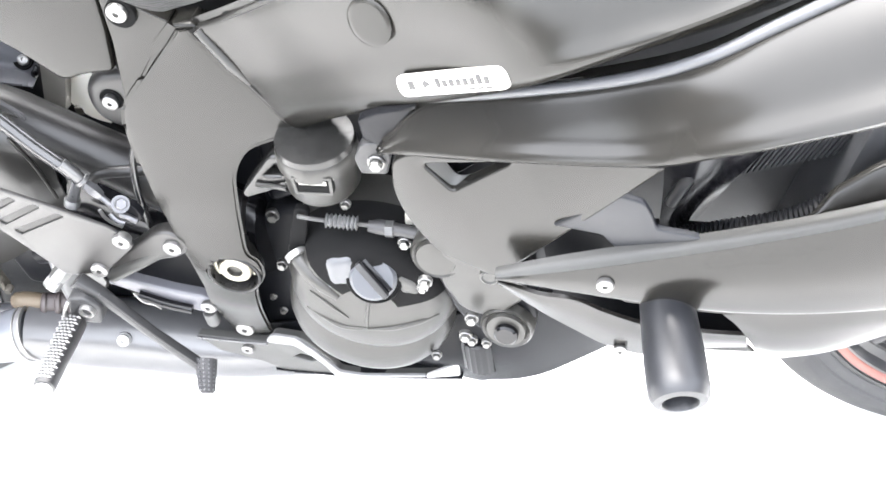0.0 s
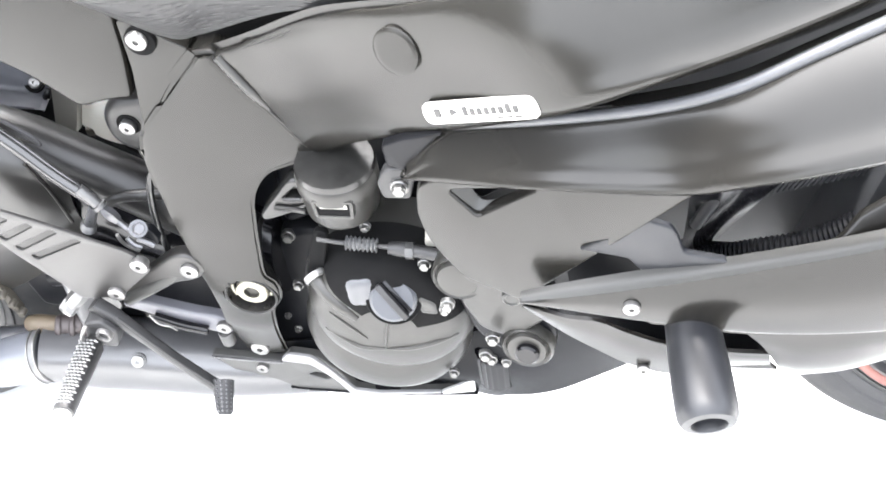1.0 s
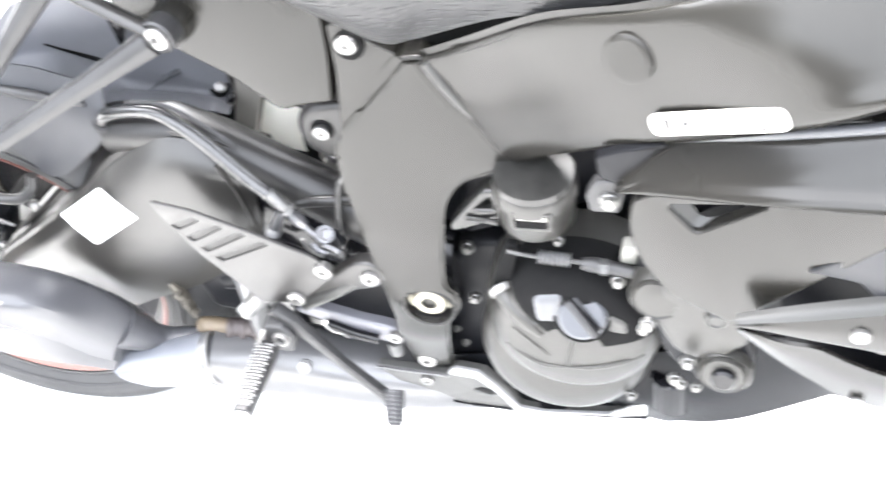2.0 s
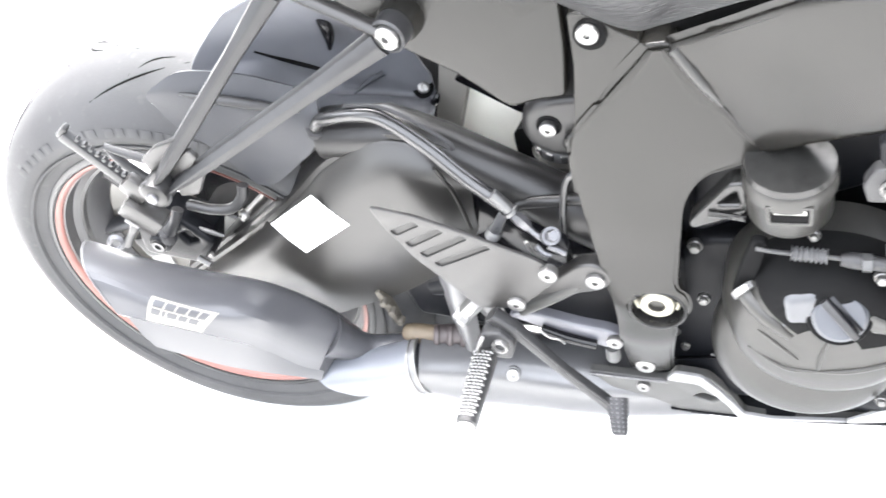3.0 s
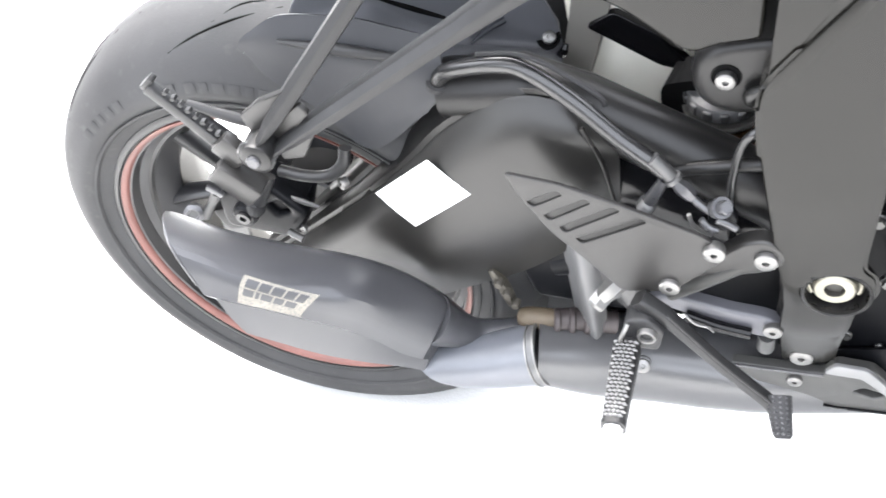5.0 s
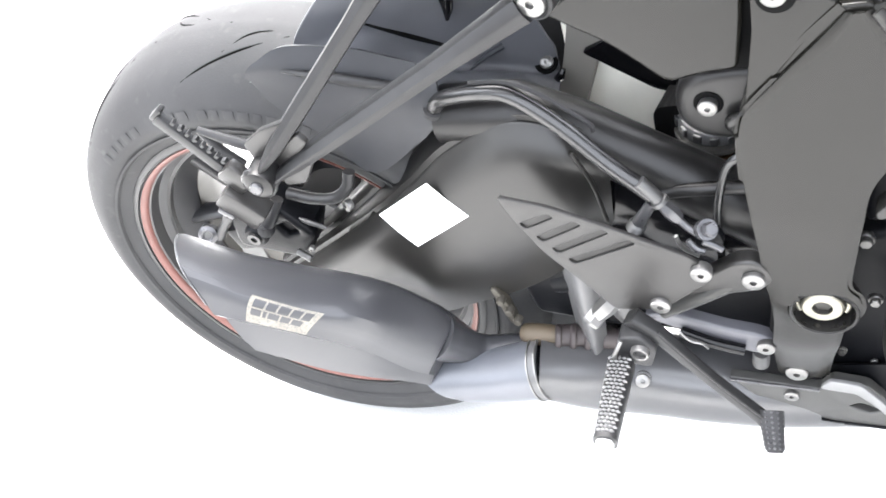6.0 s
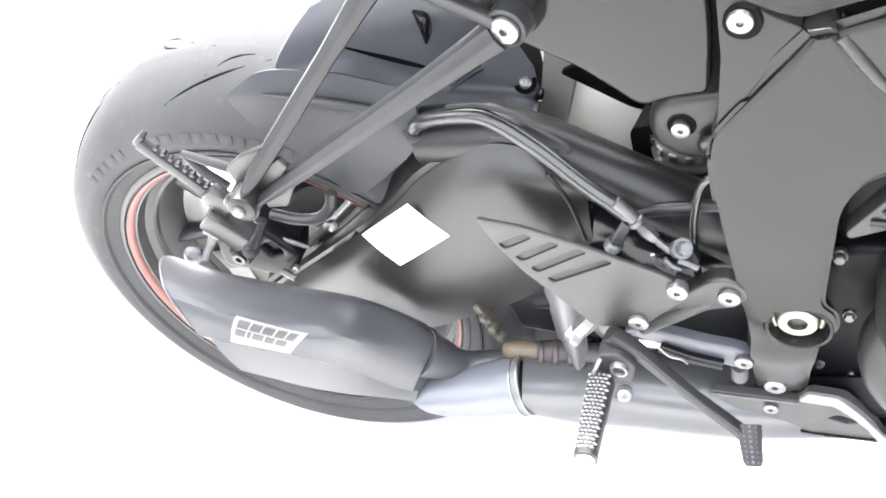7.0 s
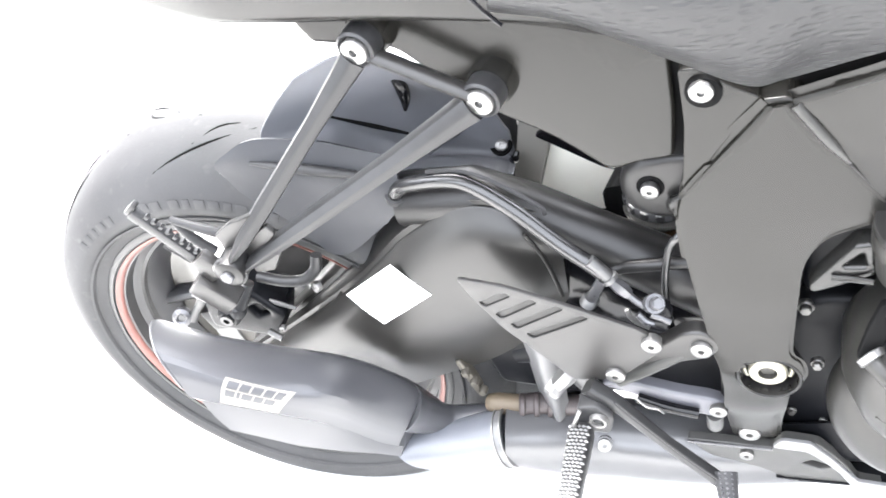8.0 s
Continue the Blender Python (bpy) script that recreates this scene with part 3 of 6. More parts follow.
part("fender_ridge", tube([(0.284, 0.046, 0.552), (0.268, 0.035, 0.548), (0.252, 0.020, 0.541)], [0.004, 0.003, 0.001], 8), BLUEGREY, fender)
FEND = facing((0.3205, 0.0585, 0.5195), (0.1, -0.7, 0.7))
# nearly flat black dish, painting the shade of a bolt recess
part("bolt_well", lathe([(0, 0.0005), (0.0105, 0.0012), (0.0125, 0.0016), (0.0132, -0.002), (0, -0.002)], FEND, 24), GROOVE, fender)
bolt(SOCKET, (0.3225, 0.0560, 0.5205), fender, (0.1, -0.7, 0.7), 0.85)
part("fender_base", patch([[(0.232, -0.056, 0.580), (0.238, -0.052, 0.520)], [(0.300, -0.040, 0.562), (0.300, -0.038, 0.500)], [(0.372, -0.030, 0.540), (0.368, -0.028, 0.480)]], 5, 4, 0.004), PLASTIC, fender)
part("fender_hook", tube([(0.331, 0.050, 0.504), (0.337, 0.046, 0.508), (0.341, 0.050, 0.516)], [0.003, 0.005, 0.003], 8), GLOSS, fender)
part("fender_liner", patch([[(0.300, 0.085, 0.680), (0.300, 0.088, 0.590), (0.290, 0.090, 0.480)], [(0.345, 0.080, 0.660), (0.345, 0.082, 0.580), (0.340, 0.085, 0.470)], [(0.400, 0.080, 0.640), (0.398, 0.082, 0.570), (0.390, 0.085, 0.460)]], 5, 5, 0.01), PLASTIC, fender)
# the pale tray behind
tray = part("under_tray", patch([
    [(0.320, 0.094, 0.700), (0.320, 0.092, 0.590), (0.320, 0.094, 0.440)],
    [(0.370, 0.070, 0.690), (0.372, 0.068, 0.570), (0.368, 0.070, 0.420)],
    [(0.430, 0.064, 0.680), (0.432, 0.062, 0.560), (0.424, 0.066, 0.410)],
    [(0.500, 0.079, 0.670), (0.500, 0.082, 0.550), (0.490, 0.084, 0.400)],
    [(0.600, 0.104, 0.660), (0.600, 0.106, 0.540), (0.600, 0.109, 0.400)]], 6, 6, 0.004), PALEGREY, bike, "dull grey plastic tray behind the shock")
# strip in a fifth of the tray's colour, painting the shade along it
part("tray_step", patch([[(0.360, 0.062, 0.600), (0.345, 0.062, 0.540), (0.318, 0.064, 0.450)], [(0.404, 0.058, 0.600), (0.384, 0.056, 0.540), (0.345, 0.058, 0.440)]], 5, 5, 0.012), TRAYSHADE, tray, "strip of the tray in its shaded tone")
# black slab standing in for the shade left of the shock mount
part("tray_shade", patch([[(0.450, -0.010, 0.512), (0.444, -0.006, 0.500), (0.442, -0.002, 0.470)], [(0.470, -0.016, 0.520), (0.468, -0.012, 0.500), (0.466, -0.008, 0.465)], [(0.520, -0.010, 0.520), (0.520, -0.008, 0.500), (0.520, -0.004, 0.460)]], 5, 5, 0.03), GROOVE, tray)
part("under_rail", plate([(0.363, 0.534), (0.394, 0.551), (0.432, 0.524), (0.461, 0.49), (0.465, 0.475), (0.433, 0.484)], 0.052, 0.010, 0.002, 0.006), GLOSS, tray, "glossy black rail behind the subframe")
inner = part("linkage_block", box(pose(0.335, -0.020, 0.262, 0, 4, 0), 0.150, 0.080, 0.170, 0.02), ENGINE, bike, "black suspension linkage behind the footpeg")
part("linkage_lever", box(pose(0.490, -0.012, 0.290, 0, 10, 0), 0.200, 0.080, 0.190, 0.02), ENGINE, inner)
part("link_rod", tube([(0.330, -0.085, 0.335), (0.400, -0.090, 0.350), (0.460, -0.085, 0.330)], 0.016, 14), ENGINE, inner)

# ---- tail, subframe, side covers ----
sub = part("subframe_cover", plate([(0.236, 0.836), (0.262, 0.790, 0.003), (0.296, 0.784), (0.335, 0.778), (0.385, 0.726), (0.413, 0.704), (0.452, 0.681), (0.480, 0.657), (0.498, 0.640), (0.520, 0.648), (0.553, 0.652, 0.006), (0.559, 0.700), (0.561, 0.752), (0.530, 0.790), (0.440, 0.840), (0.330, 0.862)],
                                   -0.126, 0.035, 0.006, 0.012, slope=(0.02, 0.5, 0.10, 0.70)), FRAME, bike, "dark satin subframe side plate")
part("subframe_far", plate([(0.270, 0.82), (0.430, 0.72), (0.51, 0.62), (0.56, 0.64), (0.57, 0.75), (0.44, 0.83)], 0.10, 0.03, 0.004, 0.012), PLASTIC, sub)
tail = part("tail_fairing", patch([
    [(-0.04, -0.075, 0.905), (-0.04, -0.095, 0.925), (-0.04, -0.09, 0.97), (-0.04, -0.02, 1.0)],
    [(0.090, -0.125, 0.868), (0.090, -0.140, 0.886), (0.090, -0.135, 0.94), (0.090, -0.03, 0.985)],
    [(0.181, -0.138, 0.838), (0.181, -0.153, 0.852), (0.181, -0.150, 0.915), (0.181, -0.04, 0.965)],
    [(0.250, -0.140, 0.828), (0.250, -0.156, 0.842), (0.250, -0.154, 0.905), (0.250, -0.05, 0.950)],
    [(0.340, -0.142, 0.820), (0.345, -0.158, 0.836), (0.350, -0.156, 0.890), (0.355, -0.06, 0.930)],
    [(0.441, -0.140, 0.806), (0.446, -0.152, 0.820), (0.460, -0.146, 0.862), (0.480, -0.05, 0.895)],
    [(0.520, -0.125, 0.775), (0.524, -0.130, 0.795), (0.540, -0.120, 0.840), (0.560, -0.04, 0.875)]], 6, 6, 0.004), FAIRING, bike, "glossy black tail fairing above the subframe")
part("tail_seam", tube([(0.430, -0.164, 0.850), (0.441, -0.163, 0.832), (0.452, -0.163, 0.818)], 0.002, 8), GLOSS, tail)
side = part("seat_side_cover", patch([
    [(0.440, -0.155, 0.826), (0.452, -0.170, 0.848), (0.480, -0.165, 0.880), (0.500, -0.10, 0.915)],
    [(0.500, -0.158, 0.812), (0.512, -0.185, 0.838), (0.530, -0.180, 0.875), (0.545, -0.11, 0.920)],
    [(0.572, -0.155, 0.768), (0.584, -0.190, 0.805), (0.595, -0.190, 0.860), (0.605, -0.12, 0.915)],
    [(0.620, -0.145, 0.734), (0.638, -0.178, 0.782), (0.650, -0.180, 0.850), (0.665, -0.12, 0.905)],
    [(0.650, -0.140, 0.735), (0.680, -0.170, 0.790), (0.705, -0.170, 0.850), (0.720, -0.12, 0.900)],
    [(0.728, -0.160, 0.770), (0.748, -0.174, 0.808), (0.765, -0.170, 0.860), (0.785, -0.12, 0.905)],
    [(0.812, -0.176, 0.792), (0.826, -0.182, 0.838), (0.845, -0.176, 0.888), (0.855, -0.12, 0.925)],
    [(0.930, -0.196, 0.850), (0.940, -0.200, 0.885), (0.955, -0.190, 0.925), (0.965, -0.12, 0.960)]], 6, 6, 0.004), DIMPLED, bike, "dimpled black rubber pad below the tank")
# black sheet that paints the shade between the pad and the beam
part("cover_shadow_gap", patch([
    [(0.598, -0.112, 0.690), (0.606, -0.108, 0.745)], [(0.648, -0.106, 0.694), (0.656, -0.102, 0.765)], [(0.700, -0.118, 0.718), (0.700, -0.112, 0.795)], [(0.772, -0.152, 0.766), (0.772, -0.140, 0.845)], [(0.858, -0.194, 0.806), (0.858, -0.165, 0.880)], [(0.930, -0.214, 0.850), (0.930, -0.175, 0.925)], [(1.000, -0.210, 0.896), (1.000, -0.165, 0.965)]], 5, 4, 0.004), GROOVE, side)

# unseen tank and seat bodies, added above the motorcycle to cast shade
def hull(name, stations, label):
    """A closed upper body through stations of x, half width, bottom and top height."""
    rings = []
    for x, w, lo, hi in stations:
        rings.append([Vector((x, w * math.copysign(abs(math.cos(a)) ** 0.7, math.cos(a)), (lo + hi) / 2 + (hi - lo) / 2 * math.copysign(abs(math.sin(a)) ** 0.8, math.sin(a)))) for a in (2 * math.pi * k / 28 for k in range(28))])
    return part(name, loft(rings), COVER, bike, label)


hull("unseen_tank", [(0.62, 0.085, 0.86, 0.93), (0.68, 0.105, 0.87, 1.02), (0.78, 0.115, 0.90, 1.09), (0.92, 0.115, 0.94, 1.12), (1.05, 0.110, 0.97, 1.10), (1.15, 0.080, 1.00, 1.06)], "unseen tank body above the frame, added to cast shade")
hull("seat", [(-0.36, 0.035, 0.985, 1.035), (-0.28, 0.075, 0.955, 1.035), (-0.14, 0.100, 0.925, 1.02), (-0.02, 0.100, 0.905, 1.00), (0.10, 0.085, 0.90, 0.99), (0.30, 0.095, 0.87, 0.97), (0.48, 0.095, 0.85, 0.92), (0.62, 0.080, 0.84, 0.90)], "unseen seat body above the tail, added to cast shade")

# ---- passenger peg hanger ----
hanger = part("peg_hanger", lathe([(0, 0.012), (0.011, 0.012), (0.0145, 0.010), (0.0155, 0.006), (0.0165, -0.030), (0, -0.030)], facing((0.146, -0.222, 0.618), OUT), 32), ARM_DARK, bike, "black cast passenger peg hanger with two struts")


def strut(a, b, wide0, wide1, deep):
    """A tapered three-sided strut from a to b."""
    a, b = Vector(a), Vector(b)
    t = (b - a).normalized()
    s = t.cross(Vector(OUT)).normalized()
    o = s.cross(t).normalized()
    rings = []
    for p, w in ((a, wide0 * 1.25), (a.lerp(b, 0.10), wide0 * 1.1), (a.lerp(b, 0.30), wide0 * 0.88), (a.lerp(b, 0.72), wide1), (a.lerp(b, 0.88), wide1 * 0.85), (b, wide1 * 0.30)):
        rings.append([p + s * x * w + o * y * deep for x, y in ((-1, -0.9), (-1, 0.0), (-0.85, 0.55), (-0.1, 0.95), (0.15, 0.95), (0.85, 0.45), (1, 0.0), (1, -0.9))])
    return loft(rings)


part("strut", strut((0.314, -0.152, 0.792), (0.147, -0.224, 0.626), 0.0095, 0.0085, 0.009), STRUT, hanger, angle=30)
part("strut", strut((0.402, -0.152, 0.735), (0.152, -0.221, 0.613), 0.0105, 0.0085, 0.009), STRUT, hanger, angle=30)
part("web", plate([(0.134, 0.648), (0.156, 0.663), (0.188, 0.675), (0.152, 0.631), (0.137, 0.626)], -0.2105, 0.006, 0.0015, 0.003), COVER, hanger)
part("web", plate([(0.149, 0.624), (0.185, 0.654), (0.195, 0.660), (0.201, 0.650), (0.161, 0.612)], -0.2110, 0.006, 0.0015, 0.003), COVER, hanger)
part("web", plate([(0.147, 0.604), (0.192, 0.621), (0.172, 0.592), (0.150, 0.589)], -0.2020, 0.006, 0.0015, 0.003), COVER, hanger)
part("cross_bar", tube([(0.325, -0.148, 0.795), (0.365, -0.148, 0.770), (0.405, -0.148, 0.745)], 0.009, 12, flat=0.7), COVER, hanger)
for x, y, z in ((0.320, -0.150, 0.801), (0.412, -0.150, 0.742)):
    part("boss", lathe([(0.0126, 0.003), (0.0150, 0.005), (0.0172, 0.003), (0.0176, -0.017), (0.0126, -0.017)], facing((x, y, z), (-0.15, -1, 0.02)), 32, close=True), PLASTIC, hanger)
    part("boss_root", lathe([(0.0130, -0.014), (0.0185, -0.014), (0.0205, -0.019), (0.0215, -0.036), (0.0130, -0.036)], facing((x, y, z), (-0.15, -1, 0.02)), 32, close=True), FRAME, hanger)
    bolt(SOCKET, (x, y - 0.003, z), hanger, (-0.15, -1, 0.02), 1.42)
part("hinge_pin", lathe([(0, 0.0035), (0.0052, 0.0035), (0.0064, 0.0022), (0.0066, -0.004), (0, -0.004)], facing((0.146, -0.2345, 0.618), OUT), 24), ALLOY, hanger, "worn alloy hinge pin")
part("spring_collar", lathe([(0.0150, -0.004), (0.0172, -0.002), (0.0172, 0.002), (0.0150, 0.004)], facing((0.144, -0.226, 0.616), OUT), 32, close=True), PEGMETAL, hanger)
part("peg_clevis", box(pose(0.104, -0.215, 0.577, 0, 50, 0), 0.046, 0.024, 0.026, 0.003), COVER, hanger)
part("hinge_sleeve", box(pose(0.110, -0.212, 0.610, 0, 55, 0), 0.030, 0.014, 0.026, 0.004), COVER, hanger)
fold = part("passenger_peg", box(pose(0.081, -0.208, 0.641, 0, 56, 0), 0.094, 0.010, 0.0115, 0.0012), STRUT, hanger, "folded-up alloy passenger footpeg")
part("peg_tip", box(pose(0.056, -0.206, 0.683, 0, 56, 0), 0.006, 0.010, 0.018, 0.002), STRUT, fold)
for k in range(9):
    u = k / 8
    part("tooth", box(pose(0.071 + 0.036 * u, -0.209, 0.674 - 0.054 * u, 0, 60 + 25 * (k % 2), 0), 0.0036, 0.006, 0.0050, 0.0003, seg=1), STRUT, fold, smooth=False)

# ---- brake caliper and clutter at the rear axle ----
cal = part("rear_caliper", box(pose(0.030, -0.100, 0.440, 0, 25, 0), 0.090, 0.05, 0.060, 0.008), ENGINE, bike, "black rear brake caliper beside the axle")
part("caliper_lug", box(pose(-0.005, -0.112, 0.425, 0, -15, 0), 0.060, 0.028, 0.034, 0.005), ENGINE, cal)
part("caliper_body", plate([(-0.012, 0.470), (0.022, 0.477), (0.058, 0.484), (0.090, 0.442), (0.056, 0.404), (-0.020, 0.420)], -0.134, 0.02, 0.006, 0.012, holes=[([(0.045, 0.455), (0.062, 0.462), (0.070, 0.446), (0.052, 0.440)], 0.003)]), ENGINE, cal)
part("rubber_boot", tube([Vector((0.050, -0.150, 0.482)) + Vector((-0.002, 0.0015, -0.0034)) * k for k in range(9)], [0.0085 + 0.0015 * math.cos(k * math.pi) for k in range(9)], 18, 1), RUBBER, cal)
part("piston_boss", lathe([(0, 0.006), (0.011, 0.006), (0.014, 0.003), (0.015, -0.01), (0, -0.01)], facing((0.018, -0.138, 0.446), OUT), 28), ENGINE, cal)
part("piston_plug", lathe([(0.004, 0.002), (0.008, 0.002), (0.008, -0.004), (0.004, -0.004)], facing((0.018, -0.145, 0.446), OUT), 20, close=True), PEGMETAL, cal)
part("pad_pin", tube([(0.064, -0.142, 0.425), (0.080, -0.146, 0.418)], 0.004, 12, 1), GREYMETAL, cal)
part("pad_spring", tube([(0.070, -0.125, 0.462), (0.086, -0.128, 0.458), (0.104, -0.128, 0.450)], [0.0015, 0.003, 0.002], 8), GREYMETAL, cal)
part("adjuster_eye", lathe([(0.005, -0.005), (0.0075, -0.0065), (0.0115, -0.004), (0.0115, 0.004), (0.0075, 0.0065), (0.005, 0.005)], facing((-0.049, -0.138, 0.443), (0.3, -1, 0.4)), 24, close=True), ALLOY, cal, "chrome chain adjuster eye")
part("adjuster_bolt", lathe([(0, 0.004), (0.0048, 0.004), (0.005, -0.01), (0, -0.01)], facing((-0.049, -0.138, 0.443), (0.3, -1, 0.4)), 12), GREYMETAL, cal)
part("adjuster_arm", tube([(-0.040, -0.134, 0.436), (-0.026, -0.132, 0.452), (-0.014, -0.128, 0.466)], [0.007, 0.005, 0.007], 10), PEGMETAL, cal)
part("bright_clip", box(pose(-0.006, -0.138, 0.479, 0, 40, 0), 0.020, 0.006, 0.007, 0.002), ALLOY, cal)
bolt(SMALL, (0.082, -0.140, 0.428), cal, OUT, 0.6)
part("hose_end", tube([(0.072, -0.140, 0.506), (0.064, -0.146, 0.492), (0.052, -0.150, 0.478)], [0.007, 0.006, 0.008], 12), PEGMETAL, cal)

# ---- exhaust ----
def oval(c, along, wide, tall, n=32, power=2.6, tilt=0.0):
    """A rounded ring round a centre, across a direction."""
    t = Vector(along).normalized()
    s = t.cross(Vector((0, 0, 1))).normalized()
    u = s.cross(t)
    if tilt:
        s, u = s * math.cos(tilt) + u * math.sin(tilt), u * math.cos(tilt) - s * math.sin(tilt)
    out = []
    for k in range(n):
        a = 2 * math.pi * k / n
        ca, sa = math.cos(a), math.sin(a)
        x = math.copysign(abs(ca) ** (2 / power), ca) * wide
        y = math.copysign(abs(sa) ** (2 / power), sa) * tall
        out.append(Vector(c) + s * x + u * y)
    return out


AXIS = Vector((0.176, 0.048, -0.156)).normalized()
SHELL = [  # stations from the slanted end: top, shoulder, crease, lower edge
    [(-0.001, -0.215, 0.528), (0.035, -0.265, 0.539), (0.054, -0.280, 0.484), (0.073, -0.277, 0.424)],
    [(0.046, -0.205, 0.492), (0.082, -0.255, 0.497), (0.094, -0.270, 0.459), (0.092, -0.266, 0.398)],
    [(0.104, -0.192, 0.460), (0.129, -0.240, 0.455), (0.130, -0.252, 0.421), (0.119, -0.249, 0.359)],
    [(0.163, -0.176, 0.426), (0.179, -0.222, 0.417), (0.160, -0.232, 0.377), (0.148, -0.230, 0.324)],
    [(0.202, -0.160, 0.376), (0.201, -0.198, 0.353), (0.174, -0.208, 0.316), (0.173, -0.208, 0.289)],
    [(0.224, -0.148, 0.318), (0.213, -0.182, 0.312), (0.193, -0.190, 0.280), (0.190, -0.191, 0.260)]]


def shell_ring(top, shoulder, crease, low):
    """A ring of the muffler: rounded over the shoulder, sharp along the crease, flat below it."""
    back = top + Vector((0, 0.030, -0.045))
    under = low + Vector((0.004, 0.050, 0.008))
    upper = spline([back, top, shoulder, crease], 5)
    lip = crease.lerp(low, 0.10) + AXIS * 0.006 + Vector((0, 0.003, 0))
    return upper + [lip, lip.lerp(low, 0.5) + Vector((0, -0.002, 0.001)), low, under, under.lerp(back, 0.5) + Vector((0, 0.008, 0))]


lines = [spline([row[k] for row in SHELL], 4) for k in range(4)]
rings = [shell_ring(*p) for p in zip(*lines)]
middle = sum(rings[0], Vector()) / len(rings[0])
muffler = part("muffler", loft([[p.lerp(middle, 0.12) + AXIS * 0.004 for p in rings[0]]] + rings), MUFFSKIN, bike, "satin black faceted muffler with a slanted end", angle=26)
part("end_edge", tube([rings[0][k] for k in range(5, 15)], 0.0012, 8, 2), MUFFSKIN, muffler)
part("tail_pipe", lathe([(0.015, -0.03), (0.018, -0.03), (0.018, 0.004), (0.015, 0.004)], facing(middle + AXIS * 0.040, -AXIS), 32, close=True), GREYMETAL, muffler)


def on_muffler(u, w):
    """A point of the upper facet: u along from the end, w up from the crease to the shoulder."""
    f = u * (len(rings) - 1)
    i = min(int(f), len(rings) - 2)
    g = 15 - 5 * w
    k = min(int(g), 14)
    a, b = (r[k].lerp(r[k + 1], g - k) for r in (rings[i], rings[i + 1]))
    return a.lerp(b, f - i)


def label_patch(u0, u1, w0, w1, lift, lean=0.0):
    n = Vector((0.35, -0.75, 0.55)).normalized()
    return patch([[on_muffler(u0 + (u1 - u0) * i / 5 + lean * (w0 + (w1 - w0) * j / 7), w0 + (w1 - w0) * j / 7) + n * lift for j in range(8)] for i in range(6)], 1, 1, 0.0016)


badge = part("badge", label_patch(0.135, 0.368, 0.02, 0.92, 0.0008, 0.10), SILVERLABEL, muffler, "worn silver foil badge with dark letter blocks")
for w0, w1, widths in ((0.54, 0.84, (0.038, 0.034, 0.036, 0.032, 0.028)), (0.27, 0.48, (0.036, 0.012, 0.038, 0.032, 0.036))):
    u = 0.150
    for wide in widths:
        part("letter_block", label_patch(u, u + wide, w0, w1, 0.0012, 0.10), MUFFSKIN, badge)
        u += wide + 0.007
PIPE = spline([(0.196, -0.166, 0.245), (0.222, -0.160, 0.240), (0.262, -0.154, 0.242), (0.308, -0.148, 0.251)], 4)
WIDE = [v.x for v in spline([(0.0275, 0, 0), (0.0295, 0, 0), (0.0310, 0, 0), (0.0340, 0, 0)], 4)]
sleeve = part("link_pipe", loft([oval(c, (1, 0.12, 0.10 + 0.9 * max(0.0, 1 - i / 4)), w, w * (1 + 0.10 * max(0.0, 1 - i / 4)), 32, 2.2) for i, (c, w) in enumerate(zip(PIPE, WIDE))]), SLEEVE, muffler, "bluish heat-tinted steel link pipe")
part("neck_pipe", tube([(0.200, -0.158, 0.312), (0.212, -0.148, 0.288), (0.232, -0.136, 0.262), (0.258, -0.126, 0.252), (0.290, -0.120, 0.252)], [0.030, 0.024, 0.018, 0.017, 0.017], 20), MUFFSKIN, muffler)
clamp = part("clamp", lathe([(0.033, -0.006), (0.0352, -0.0055), (0.0352, 0.0055), (0.033, 0.006)], facing((0.312, -0.148, 0.252), (1, 0.12, 0.22)), 40, close=True), COLLECTOR, muffler)
for k in (-1, 1):
    part("clamp_edge", lathe([(0.0350, -0.0011), (0.0366, -0.0008), (0.0366, 0.0008), (0.0350, 0.0011)], facing(Vector((0.312, -0.148, 0.252)) + Vector((1, 0.12, 0.22)).normalized() * 0.0046 * k, (1, 0.12, 0.22)), 40, close=True), STEEL, clamp)
TANK = spline([(0.310, -0.149, 0.254), (0.345, -0.126, 0.226), (0.400, -0.094, 0.186), (0.470, -0.080, 0.162), (0.550, -0.074, 0.150), (0.640, -0.066, 0.145)], 3)
pre = part("collector", loft([oval(c, (1, 0.2, -0.2), w, w, 32, 2.2) for c, w in zip(TANK, (0.034, 0.036, 0.039, 0.042, 0.045, 0.047, 0.048, 0.048, 0.048, 0.048, 0.047, 0.046, 0.044, 0.042, 0.040, 0.038))]), EXHAUST, muffler, "satin black exhaust collector")
part("bellows", tube([(0.325, -0.122, 0.277), (0.350, -0.112, 0.270), (0.385, -0.10, 0.255)], 0.0135, 16), BROWN, muffler)
part("flange_pipe", tube([(0.288, -0.120, 0.279), (0.300, -0.122, 0.280), (0.318, -0.121, 0.278), (0.335, -0.118, 0.275)], [0.010, 0.0125, 0.0125, 0.011], 20), RUST, muffler, "heat-browned steel pipe")
for k, x in enumerate((0.328, 0.343, 0.358)):
    part("pipe_band", lathe([(0.0130, -0.004), (0.0152, -0.002), (0.0152, 0.002), (0.0130, 0.004)], facing((x, -0.122 + 0.005 * k, 0.2765 - 0.004 * k), (1, 0.25, -0.25)), 28, close=True), BROWN, muffler)
